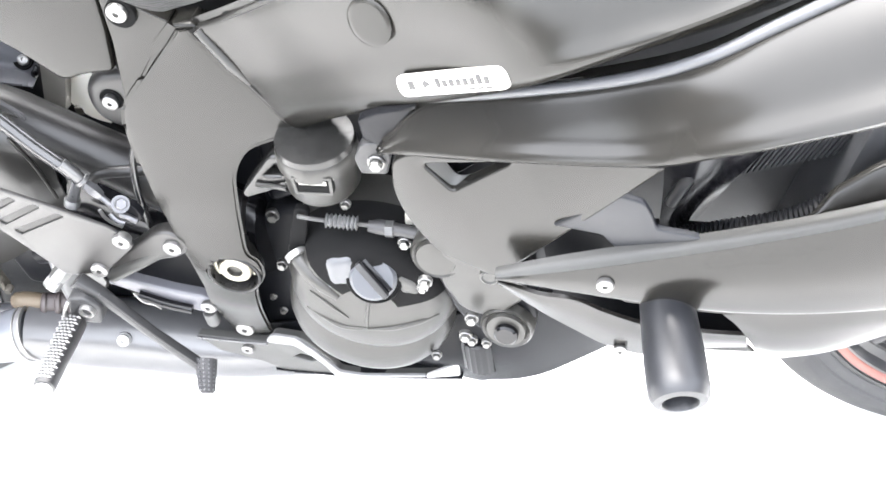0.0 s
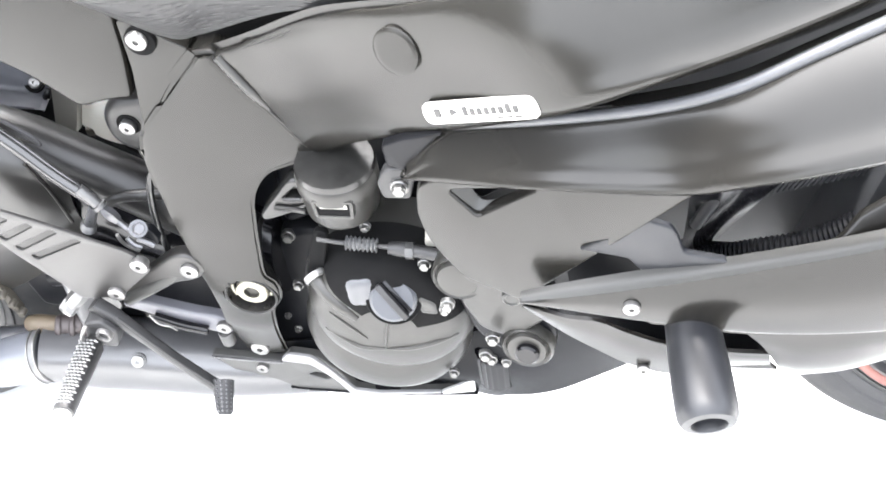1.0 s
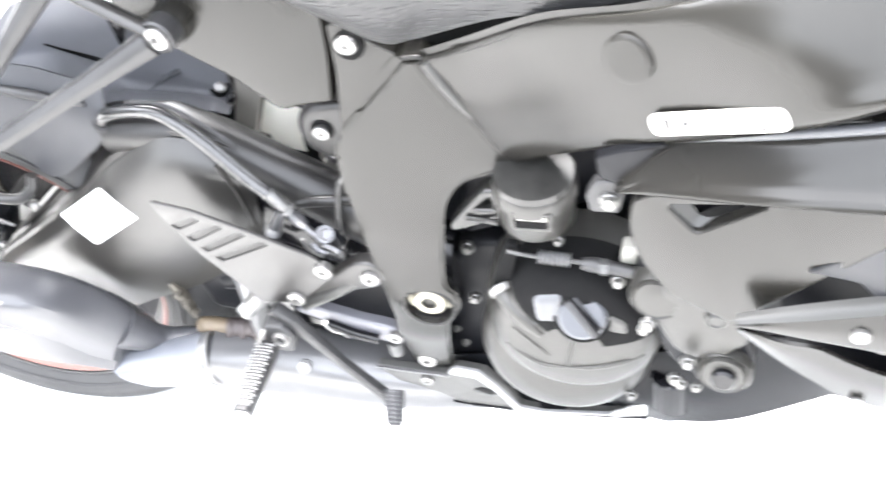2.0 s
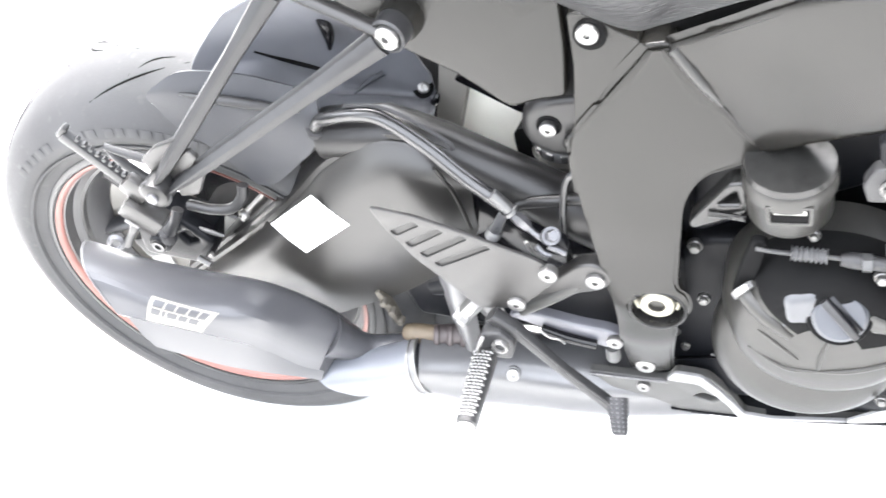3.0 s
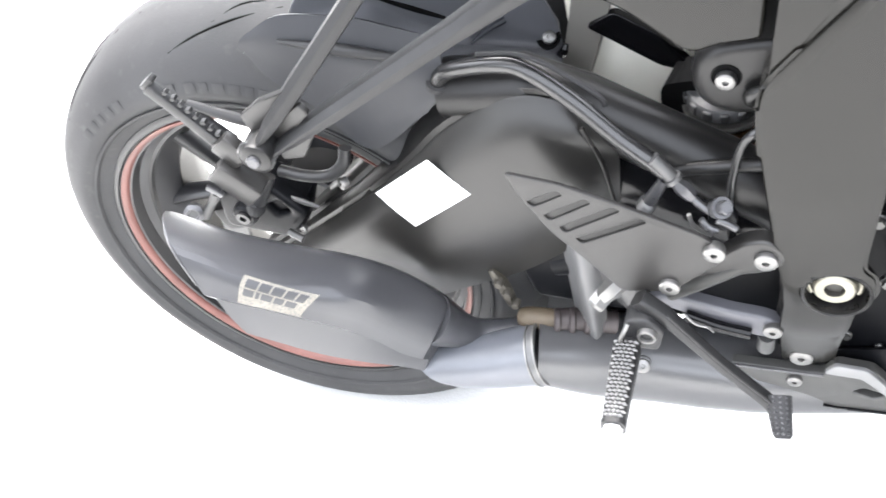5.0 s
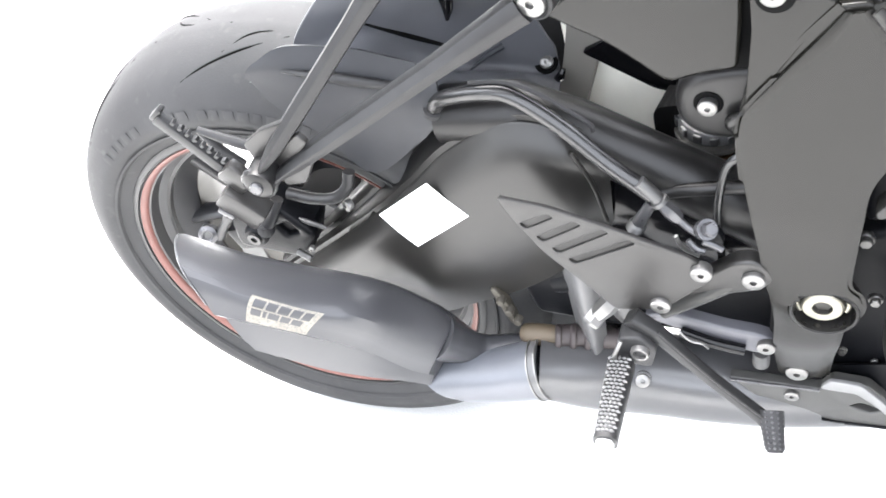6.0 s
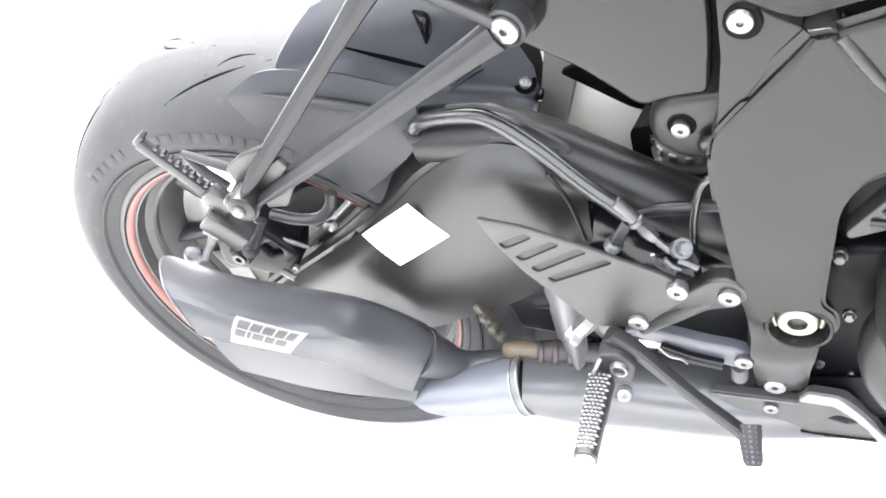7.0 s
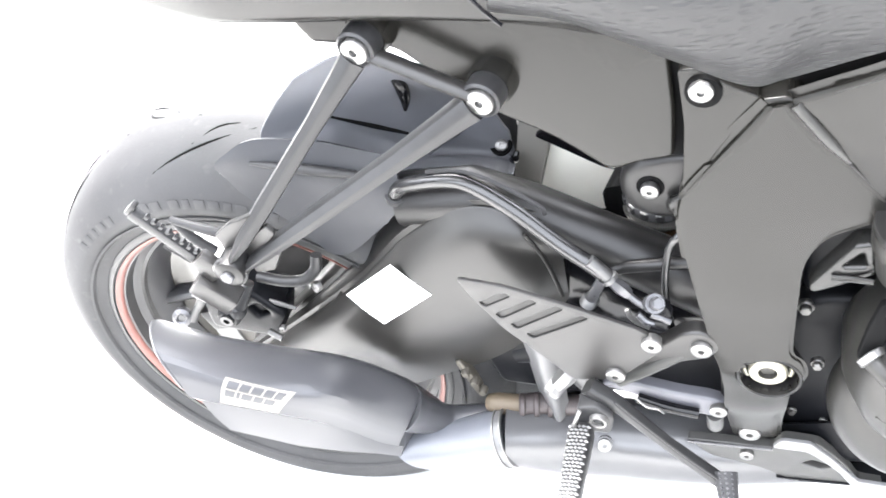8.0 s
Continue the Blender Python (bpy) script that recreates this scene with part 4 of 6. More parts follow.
part("chain_guide", plate([(0.262, 0.346), (0.269, 0.348), (0.278, 0.318), (0.281, 0.292), (0.274, 0.286), (0.270, 0.304)], -0.116, 0.012, 0.002, 0.003), CHAIN, muffler, "dusty tan guide piece")
for k in range(3):
    part("guide_pin", lathe([(0, 0.004), (0.004, 0.004), (0.005, 0.002), (0.005, -0.006), (0, -0.006)], facing((0.272 + 0.006 * k, -0.118, 0.330 - 0.017 * k), OUT), 12), CHAIN, muffler)
part("dark_bracket", plate([(0.287, 0.362), (0.400, 0.405), (0.400, 0.270), (0.300, 0.286)], -0.096, 0.04, 0.006, 0.010), ENGINE, muffler)
part("heat_shield", patch([[(0.346, -0.098, 0.400), (0.344, -0.098, 0.330), (0.342, -0.098, 0.262)], [(0.370, -0.116, 0.398), (0.370, -0.128, 0.330), (0.368, -0.128, 0.258)], [(0.392, -0.108, 0.396), (0.386, -0.110, 0.330), (0.378, -0.108, 0.255)]], 6, 6, 0.003), COLLECTOR, muffler)
bolt(SOCKET, (0.4160, -0.1300, 0.2200), pre, (0.3, -0.75, 0.6), 0.95)
part("bolt_washer", lathe([(0, 0.001), (0.0098, 0.001), (0.0105, -0.004), (0, -0.004)], facing((0.4155, -0.1285, 0.2190), (0.3, -0.75, 0.6)), 28), COLLECTOR, pre)

# ---- heel guard, rider peg, brake pedal ----
guard = part("heel_guard", plate([(0.338, 0.549, 0.006), (0.384, 0.537), (0.440, 0.511), (0.505, 0.477), (0.523, 0.452), (0.470, 0.402), (0.423, 0.398), (0.413, 0.415), (0.368, 0.476), (0.346, 0.522)], -0.172, 0.004, 0.0012, 0.008,
                                 holes=[([(a[0] - 0.004, a[1] + 0.002), (b[0] - 0.002, b[1] + 0.005), (b[0] + 0.003, b[1]), (a[0] + 0.001, a[1] - 0.005)], 0.003) for a, b in (((0.3565, 0.513), (0.384, 0.524)), ((0.369, 0.496), (0.408, 0.515)), ((0.381, 0.481), (0.432, 0.506)), ((0.394, 0.467), (0.454, 0.493)))]),
             COVER, bike, "flat dark heel guard plate with four slots")
# floor darker than the guard, painting the shade down in the slots
part("slot_floor", plate([(0.350, 0.520), (0.385, 0.530), (0.445, 0.506), (0.462, 0.494), (0.400, 0.462), (0.380, 0.474)], -0.1700, 0.0018, 0.0004, 0.004), ARM_DARK, guard)
for x, y, z in ((0.512, -0.174, 0.461), (0.469, -0.173, 0.411)):
    bolt(SOCKET, (x, y, z), guard, OUT, 1.15)
carrier = part("peg_carrier", plate([(0.456, 0.382), (0.470, 0.372), (0.530, 0.404), (0.556, 0.410, 0.02), (0.574, 0.428, 0.02), (0.556, 0.452, 0.02), (0.535, 0.448), (0.500, 0.420), (0.470, 0.400)], -0.150, 0.016, 0.004, 0.008), COVER, bike, "black alloy rider footpeg carrier")
bolt(SOCKET, (0.552, -0.151, 0.428), carrier, OUT, 1.25)
part("carrier_bar", tube([(0.462, -0.150, 0.374), (0.500, -0.146, 0.395), (0.540, -0.140, 0.418)], 0.009, 10), CASE, carrier)
part("nut", lathe([(0, 0.010), (0.0085, 0.010), (0.010, 0.007), (0.010, -0.008), (0, -0.008)], facing((0.400, -0.168, 0.379), (-0.5, -0.6, -0.4)), 6), STEEL, carrier, "bright nut", smooth=False)
part("rod_end", tube([(0.402, -0.167, 0.382), (0.412, -0.163, 0.391), (0.423, -0.157, 0.401)], [0.009, 0.0105, 0.009], 6), STEEL, carrier)
part("spring_plate", patch([[(0.385, -0.12, 0.39), (0.390, -0.12, 0.34), (0.410, -0.12, 0.30)], [(0.405, -0.13, 0.40), (0.408, -0.13, 0.35), (0.420, -0.13, 0.31)], [(0.425, -0.125, 0.40), (0.425, -0.125, 0.36), (0.430, -0.125, 0.33)]], 4, 4, 0.003), GREYMETAL, carrier)

PEG0, PEG1 = Vector((0.428, -0.190, 0.352)), Vector((0.433, -0.304, 0.358))
peg = part("footpeg", loft([oval(PEG0.lerp(PEG1, u), PEG1 - PEG0, w, h, 20, 3.4) for u, w, h in ((0.08, 0.011, 0.011), (0.12, 0.0130, 0.012), (0.85, 0.0110, 0.010), (0.92, 0.0095, 0.0085), (0.93, 0.008, 0.007))]), PEGMETAL, bike, "knurled alloy rider footpeg with a bright worn tip")
part("tip_ring", loft([oval(PEG0.lerp(PEG1, u), PEG1 - PEG0, w, h, 20, 2.8) for u, w, h in ((0.88, 0.0100, 0.0090), (0.885, 0.0116, 0.0106), (0.93, 0.0112, 0.0102), (0.935, 0.0095, 0.0085))]), PEGMETAL, peg)
part("peg_tip", loft([oval(PEG0.lerp(PEG1, u), PEG1 - PEG0, w, h, 8, 2.2) for u, w, h in ((0.93, 0.0092, 0.0082), (0.955, 0.0096, 0.0086), (1.00, 0.0088, 0.0078), (1.02, 0.0066, 0.0056))]), TIP, peg, "bright worn tip", smooth=False)
knob = None
for i in range(20):
    u = 0.13 + 0.0385 * i
    c = PEG0.lerp(PEG1, u)
    w = 0.0130 - 0.0025 * u
    for k in range(5 - i % 2):
        off = -2 + k + 0.5 * (i % 2)
        m = facing(c + Vector((0.365 * off * w, 0, 0.0122 - 0.0021 * u - 0.00025 * off * off)), (0.17 * off, 0, 1))
        if knob is None:
            knob = part("stud", placed(lathe([(0, 0.0015), (0.0015, 0.0013), (0.0026, -0.0012)], seg=4), Matrix.Diagonal((0.76, 1.20, 1, 1))), KNURL, peg, smooth=False)
            knob.matrix_basis = m
        else:
            again("stud", knob, m, peg)
part("peg_pivot", plate([(0.420, 0.345), (0.428, 0.385), (0.450, 0.388), (0.464, 0.370), (0.456, 0.342)], -0.197, 0.020, 0.003, 0.006), PLASTIC, peg)
part("pivot_pin", lathe([(0.0058, 0.001), (0.0066, 0.004), (0.0086, 0.004), (0.0094, 0.001), (0.0094, -0.004), (0.0058, -0.004)], facing((0.448, -0.1985, 0.368), OUT), 28, close=True), STEEL, peg)
part("pin_core", lathe([(0, 0.001), (0.0055, 0.001), (0.0058, -0.004), (0, -0.004)], facing((0.448, -0.1985, 0.368), OUT), 20), PLASTIC, peg)
part("return_spring", tube([(0.432, -0.200, 0.385), (0.428, -0.206, 0.378), (0.424, -0.206, 0.366), (0.426, -0.204, 0.352)], 0.0022, 8), STEEL, peg)

LEVER = [((0.440, -0.180, 0.400), 0.009, 0.008), ((0.462, -0.184, 0.385), 0.0074, 0.007), ((0.510, -0.192, 0.326), 0.0062, 0.0058), ((0.554, -0.199, 0.280), 0.0068, 0.006), ((0.562, -0.203, 0.270), 0.006, 0.005)]
pedal = part("brake_pedal", loft([oval(c, (0.10, -0.02, -0.13), w, h, 20, 4.5) for c, w, h in LEVER]), STRUT, bike, "black brake pedal with a knurled toe piece")
part("lever_ridge", tube([Vector(c) + Vector((0.0052, -0.0062, 0.0042)) for c, w, h in LEVER[1:4]], 0.0014, 8), STRUT, pedal)
TOE0, TOE1 = Vector((0.563, -0.193, 0.281)), Vector((0.570, -0.228, 0.262))
toe = part("toe_piece", loft([oval(TOE0.lerp(TOE1, u), (0.05, -0.6, -0.34), w, w, 16, 2.6) for u, w in ((0, 0.0125), (0.2, 0.012), (0.9, 0.0095), (1, 0.007))]), RUBBER, pedal)
grip = None
for i in range(8):
    for k in range(5):
        c = TOE0.lerp(TOE1, 0.06 + 0.118 * i)
        a = radians(-52 + 30 * k)
        m = facing(c + Vector((math.sin(a) * (0.0118 - 0.0003 * i), -0.006 * math.cos(a), (0.0116 - 0.0003 * i) * math.cos(a))), (math.sin(a), -0.4, math.cos(a)))
        if grip is None:
            grip = part("stud", lathe([(0, 0.0011), (0.0011, 0.0010), (0.0016, -0.0012)], seg=4), ALLOY, toe, smooth=False)
            grip.matrix_basis = m
        else:
            again("stud", grip, m, toe)
link = part("linkage_arm", plate([(0.430, 0.332), (0.458, 0.341), (0.515, 0.322), (0.546, 0.316), (0.566, 0.305, 0.015), (0.560, 0.284, 0.015), (0.540, 0.284), (0.500, 0.300), (0.450, 0.322)], -0.128, 0.014, 0.004, 0.008), LINKALLOY, bike, "dull alloy lever arm bolted to the frame")
bolt(SOCKET, (0.553, -0.131, 0.301), link, OUT, 1.1)
part("link_slot", tube([(0.470, -0.132, 0.318), (0.500, -0.133, 0.305), (0.532, -0.133, 0.296)], 0.006, 10), GLOSS, link)
part("switch_clip", tube([(0.470, -0.140, 0.330), (0.482, -0.146, 0.322), (0.494, -0.146, 0.318), (0.498, -0.142, 0.306)], 0.0012, 8), STEEL, link)
part("master_cylinder", lathe([(0, 0.014), (0.008, 0.014), (0.009, 0.011), (0.009, -0.012), (0, -0.012)], facing((0.545, -0.120, 0.268), (0.1, -0.2, 1)), 20), GREYMETAL, link)

# ---- rear brake hose, banjo and reservoir line ----
hose = part("brake_hose", tube([(0.262, -0.094, 0.582), (0.270, -0.099, 0.597), (0.286, -0.104, 0.609), (0.328, -0.110, 0.619), (0.356, -0.114, 0.616), (0.394, -0.122, 0.590), (0.431, -0.132, 0.557), (0.460, -0.140, 0.536), (0.472, -0.143, 0.526)], 0.0079, 16, 8), HOSE, bike, "black rubber rear brake hose over the swingarm")
part("speed_wire", tube([(0.313, -0.106, 0.627), (0.347, -0.108, 0.628), (0.372, -0.110, 0.620), (0.394, -0.111, 0.604), (0.417, -0.112, 0.584), (0.420, -0.112, 0.574)], 0.0022, 8, 5), RUBBER, hose, "thin black sensor wire")
part("grommet", lathe([(0.0070, -0.004), (0.0105, -0.003), (0.0105, 0.003), (0.0070, 0.004)], facing((0.264, -0.096, 0.587), (0.3, -0.2, 0.8)), 24, close=True), RUBBER, hose)
part("ferrule", tube([(0.462, -0.143, 0.543), (0.470, -0.144, 0.533), (0.478, -0.145, 0.521)], 0.0064, 16, 2), GREYMETAL, hose)
part("clip_ring", lathe([(0.006, -0.003), (0.0085, -0.002), (0.0085, 0.002), (0.006, 0.003)], facing((0.478, -0.145, 0.521), (0.5, -0.1, -0.8)), 20, close=True), GREYMETAL, hose)
part("hex_fitting", tube([(0.480, -0.146, 0.518), (0.487, -0.147, 0.510), (0.493, -0.148, 0.502)], [0.0055, 0.0075, 0.0055], 6, 2), ALLOY, hose)
part("neck", tube([(0.492, -0.148, 0.503), (0.500, -0.151, 0.496), (0.509, -0.154, 0.491)], 0.0036, 10), ALLOY, hose)
part("branch", tube([(0.470, -0.143, 0.518), (0.460, -0.142, 0.500), (0.452, -0.141, 0.486)], [0.005, 0.0058, 0.0065], 14), ALLOY, hose)
for k in range(3):
    part("collar", lathe([(0.006, -0.002), (0.0088, 0.0), (0.006, 0.002)], facing(Vector((0.453, -0.142, 0.488)) + Vector((-0.0022, 0.001, -0.004)) * k, (0.4, 0, 0.8)), 20), GREYMETAL, hose)
part("banjo", lathe([(0.004, -0.006), (0.0078, -0.006), (0.0088, -0.004), (0.0088, 0.004), (0.0078, 0.006), (0.004, 0.006)], facing((0.516, -0.156, 0.498), (0.5, -0.5, 0.6)), 28, close=True), ALLOY, hose)
part("banjo_bolt", lathe([(0, 0.008), (0.0056, 0.008), (0.0066, 0.006), (0.0066, -0.002), (0, -0.002)], facing((0.520, -0.160, 0.503), (0.5, -0.5, 0.6)), 6), ALLOY, hose, smooth=False)
part("crush_washer", lathe([(0.006, -0.001), (0.0095, -0.001), (0.0095, 0.001), (0.006, 0.001)], facing((0.519, -0.159, 0.502), (0.5, -0.5, 0.6)), 28, close=True), ALLOY, hose)
part("prong", tube([(0.500, -0.156, 0.484), (0.506, -0.158, 0.476), (0.514, -0.158, 0.472)], [0.003, 0.0035, 0.0025], 8), ALLOY, hose)
part("bracket", plate([(0.502, 0.468), (0.508, 0.490), (0.524, 0.489), (0.530, 0.470), (0.518, 0.459)], -0.148, 0.010, 0.0015, 0.006), ENGINE, hose)
part("cable", tube([(0.490, -0.156, 0.489), (0.492, -0.156, 0.478), (0.498, -0.156, 0.470), (0.508, -0.156, 0.464)], 0.0020, 8), STEEL, hose)
part("lever_pin", tube([(0.514, -0.160, 0.488), (0.522, -0.160, 0.484), (0.530, -0.160, 0.478)], 0.0034, 10), ALLOY, hose)
part("wire", tube([(0.520, -0.125, 0.422), (0.520, -0.125, 0.467), (0.524, -0.125, 0.503), (0.533, -0.125, 0.540), (0.544, -0.125, 0.556), (0.556, -0.115, 0.556)], 0.0040, 10), HOSE, hose)

# ---- shock absorber ----
shock = part("shock_mount", plate([(0.490, 0.590, 0.02), (0.495, 0.610, 0.02), (0.510, 0.624, 0.02), (0.530, 0.630, 0.02), (0.590, 0.634), (0.590, 0.540), (0.556, 0.560), (0.536, 0.550, 0.02), (0.512, 0.555, 0.02), (0.495, 0.568, 0.02)], -0.102, 0.05, 0.012, 0.012, rings=4), ARM_DARK, bike, "black upper shock mount")
# flat black disc in place of a deep, shaded bolt hole
part("bolt_well", lathe([(0, -0.0005), (0.0105, 0.0), (0.0118, 0.0010), (0.0126, 0.0002), (0.0128, -0.004), (0, -0.004)], facing((0.521, -0.1025, 0.596), OUT), 28), GROOVE, shock)
bolt(SOCKET, (0.521, -0.106, 0.595), shock, OUT, 1.0)
SEAT = facing((0.503, -0.002, 0.497), (0.10, -0.10, 1))
part("preload_collar", lathe([(0.020, 0.008), (0.0345, 0.008), (0.0368, 0.005), (0.0368, -0.006), (0.020, -0.006)], SEAT, 40, close=True), COLLECTOR, shock, "grey notched preload collar")
notch = part("notch", box(Matrix(), 0.006, 0.009, 0.010, 0.001, seg=1), GREYMETAL, shock)
for k in range(14):
    m = SEAT @ Matrix.Rotation(2 * math.pi * k / 14, 4, "Z") @ pose(0.0358, 0, 0.001)
    if k:
        again("notch", notch, m, shock)
    else:
        notch.matrix_basis = m
part("seat_ring", lathe([(0.0300, -0.012), (0.0385, -0.012), (0.0397, -0.015), (0.0385, -0.0185), (0.0300, -0.0185)], SEAT, 40, close=True), SEATRING, shock, "pale spring seat ring")
coil = [SEAT @ Vector((0.0310 * math.cos(a), 0.0310 * math.sin(a), -0.024 - 0.0022 * a)) for a in (0.4 * k for k in range(48))]
part("spring", tube(coil, 0.0056, 12, 1), AMBER, shock, "orange shock spring")
part("spring_washer", lathe([(0.0300, -0.040), (0.0385, -0.040), (0.0385, -0.043), (0.0300, -0.043)], SEAT, 40, close=True), SEATRING, shock)
part("damper", lathe([(0, 0.060), (0.020, 0.060), (0.022, 0.058), (0.022, -0.12), (0, -0.12)], SEAT, 24), GLOSS, shock)
part("centre_casting", plate([(0.470, 0.400), (0.470, 0.640), (0.660, 0.680), (0.660, 0.380)], 0.062, 0.02, 0.004, 0.01), ENGINE, shock)
part("mount_web", tube([(0.552, -0.112, 0.592), (0.540, -0.108, 0.580), (0.548, -0.106, 0.566)], [0.004, 0.007, 0.004], 10), CAST, shock)

# ---- main frame ----
def leg_y(z):
    """How far out the face of the frame leg stands at a height: widest round the pivot."""
    return float(np.interp(z, (0.15, 0.235, 0.31, 0.385, 0.50, 0.60, 0.70), (-0.090, -0.108, -0.135, -0.148, -0.150, -0.142, -0.134)))


LEG = [(0.630, 0.704, 0.650, 0.706), (0.612, 0.682, 0.664, 0.684), (0.588, 0.654, 0.684, 0.652), (0.561, 0.622, 0.706, 0.620), (0.554, 0.606, 0.722, 0.596), (0.551, 0.586, 0.698, 0.585), (0.551, 0.562, 0.668, 0.570), (0.552, 0.535, 0.648, 0.540),
       (0.555, 0.500, 0.641, 0.500), (0.558, 0.462, 0.636, 0.462), (0.560, 0.424, 0.632, 0.420), (0.563, 0.405, 0.6415, 0.405), (0.565, 0.388, 0.6435, 0.388), (0.5645, 0.370, 0.637, 0.370), (0.564, 0.352, 0.626, 0.352), (0.560, 0.315, 0.619, 0.315), (0.558, 0.275, 0.612, 0.275), (0.557, 0.222, 0.606, 0.222)]


def leg_row(x0, z0, x1, z1):
    a, b = Vector((x0, leg_y(z0), z0)), Vector((x1, leg_y(z1), z1))
    inward = (b - a).normalized() * 0.004
    turn = -0.020 if z1 < 0.58 else 0.0
    return [a + Vector((0, 0.035, 0)), a + Vector((0, 0.005, 0)), a + inward, a.lerp(b, 0.35) + Vector((0, -0.0022, 0)), a.lerp(b, 0.65) + Vector((0, -0.0022, 0)), b - inward, b + Vector((0.1 * turn, 0.005, 0)), b + Vector((turn, 0.035, 0))]


PIVOT = Vector((0.6110, -0.1480, 0.3840))
WELL = 0.0272


def bored(bm):
    """Opens a round hole in the front of the leg, where the pivot nut sits."""
    bmesh.ops.delete(bm, geom=[f for f in bm.faces if math.hypot(f.calc_center_median().x - PIVOT.x, f.calc_center_median().z - PIVOT.z) < WELL + 0.0022], context="FACES")
    left = {e for e in bm.edges if len(e.link_faces) == 1}
    loops = []
    while left:
        todo, found = [left.pop()], []
        while todo:
            e = todo.pop()
            found.append(e)
            for v in e.verts:
                for other in v.link_edges:
                    if other in left:
                        left.discard(other)
                        todo.append(other)
        loops.append(found)
    front = min(loops, key=lambda es: sum(v.co.y for e in es for v in e.verts) / len(es))
    ring = [bm.verts.new((PIVOT.x + WELL * math.cos(a), leg_y(PIVOT.z + WELL * math.sin(a)) - 0.0020, PIVOT.z + WELL * math.sin(a))) for a in (2 * math.pi * k / 48 for k in range(48))]
    bmesh.ops.bridge_loops(bm, edges=front + [bm.edges.new((ring[k - 1], ring[k])) for k in range(48)])
    return bm


leg = part("frame_leg", bored(patch([leg_row(*r) for r in LEG], 4, 4, 0.004)), FRAME, bike, "satin dark frame leg round the swingarm pivot")
part("frame_lug", plate([(0.556, 0.616), (0.566, 0.690), (0.567, 0.742), (0.582, 0.742), (0.606, 0.724), (0.627, 0.712)], -0.132, 0.045, 0.0012, 0.004, slope=(0, 0, 0.05, 0.70)), FRAME, leg)
# black strip set into the gap to give it its shade
part("lug_gap", plate([(0.545, 0.640), (0.552, 0.760), (0.572, 0.760), (0.566, 0.640)], -0.112, 0.02, 0.002, 0.004), GROOVE, leg)
part("crease", patch([[(0.5550, -0.1330, 0.622), (0.594, -0.1330, 0.677), (0.6265, -0.1330, 0.712)], [(0.5530, -0.1335, 0.600), (0.592, -0.1330, 0.660), (0.633, -0.1310, 0.703)]], 3, 5, 0.004), FRAME, leg)
# flat black disc that paints the shade inside the lug's recess
part("lug_well", lathe([(0, 0.0010), (0.0130, 0.0010), (0.0144, 0.0004), (0.0148, -0.006), (0, -0.006)], facing((0.5850, -0.1345, 0.7220), OUT), 36), GROOVE, leg)
bolt(SOCKET, (0.5840, -0.1365, 0.7255), leg, OUT, 1.15)
part("pivot_recess", lathe([(0, -0.020), (WELL - 0.0012, -0.020), (WELL, -0.0185), (WELL + 0.0003, 0.0015), (WELL + 0.0018, 0.0025), (WELL + 0.0032, 0.0015), (WELL + 0.0036, -0.004), (WELL + 0.0015, -0.022), (0, -0.022)], facing(PIVOT, OUT), 48), ARM_DARK, leg, "dark well round the pivot nut")
NUT = Vector((0.6090, -0.1330, 0.3815))
part("pivot_nut", lathe([(0.0092, 0.009), (0.0172, 0.009), (0.0188, 0.0075), (0.0192, 0.004), (0.0192, -0.004), (0.0092, -0.004)], facing(NUT, OUT), 40, close=True), BRASS, leg, "pale gold pivot nut with a six-sided socket")
part("pivot_socket", lathe([(0.0094, 0.0085), (0.0086, 0.004), (0, 0.0035)], facing(NUT, OUT), 6), TAN, leg, smooth=False)
for a0 in (150, -28):
    arc = [NUT + Vector((0.0228 * math.cos(radians(a)), -0.0035, 0.0030 + 0.0228 * math.sin(radians(a)))) for a in range(a0, a0 + 61, 10)]
    part("nut_ear", tube(arc, 0.0027, 10, 2), BRASS, leg)
bolt(SOCKET, (0.578, -0.1115, 0.2365), leg, OUT, 1.35)

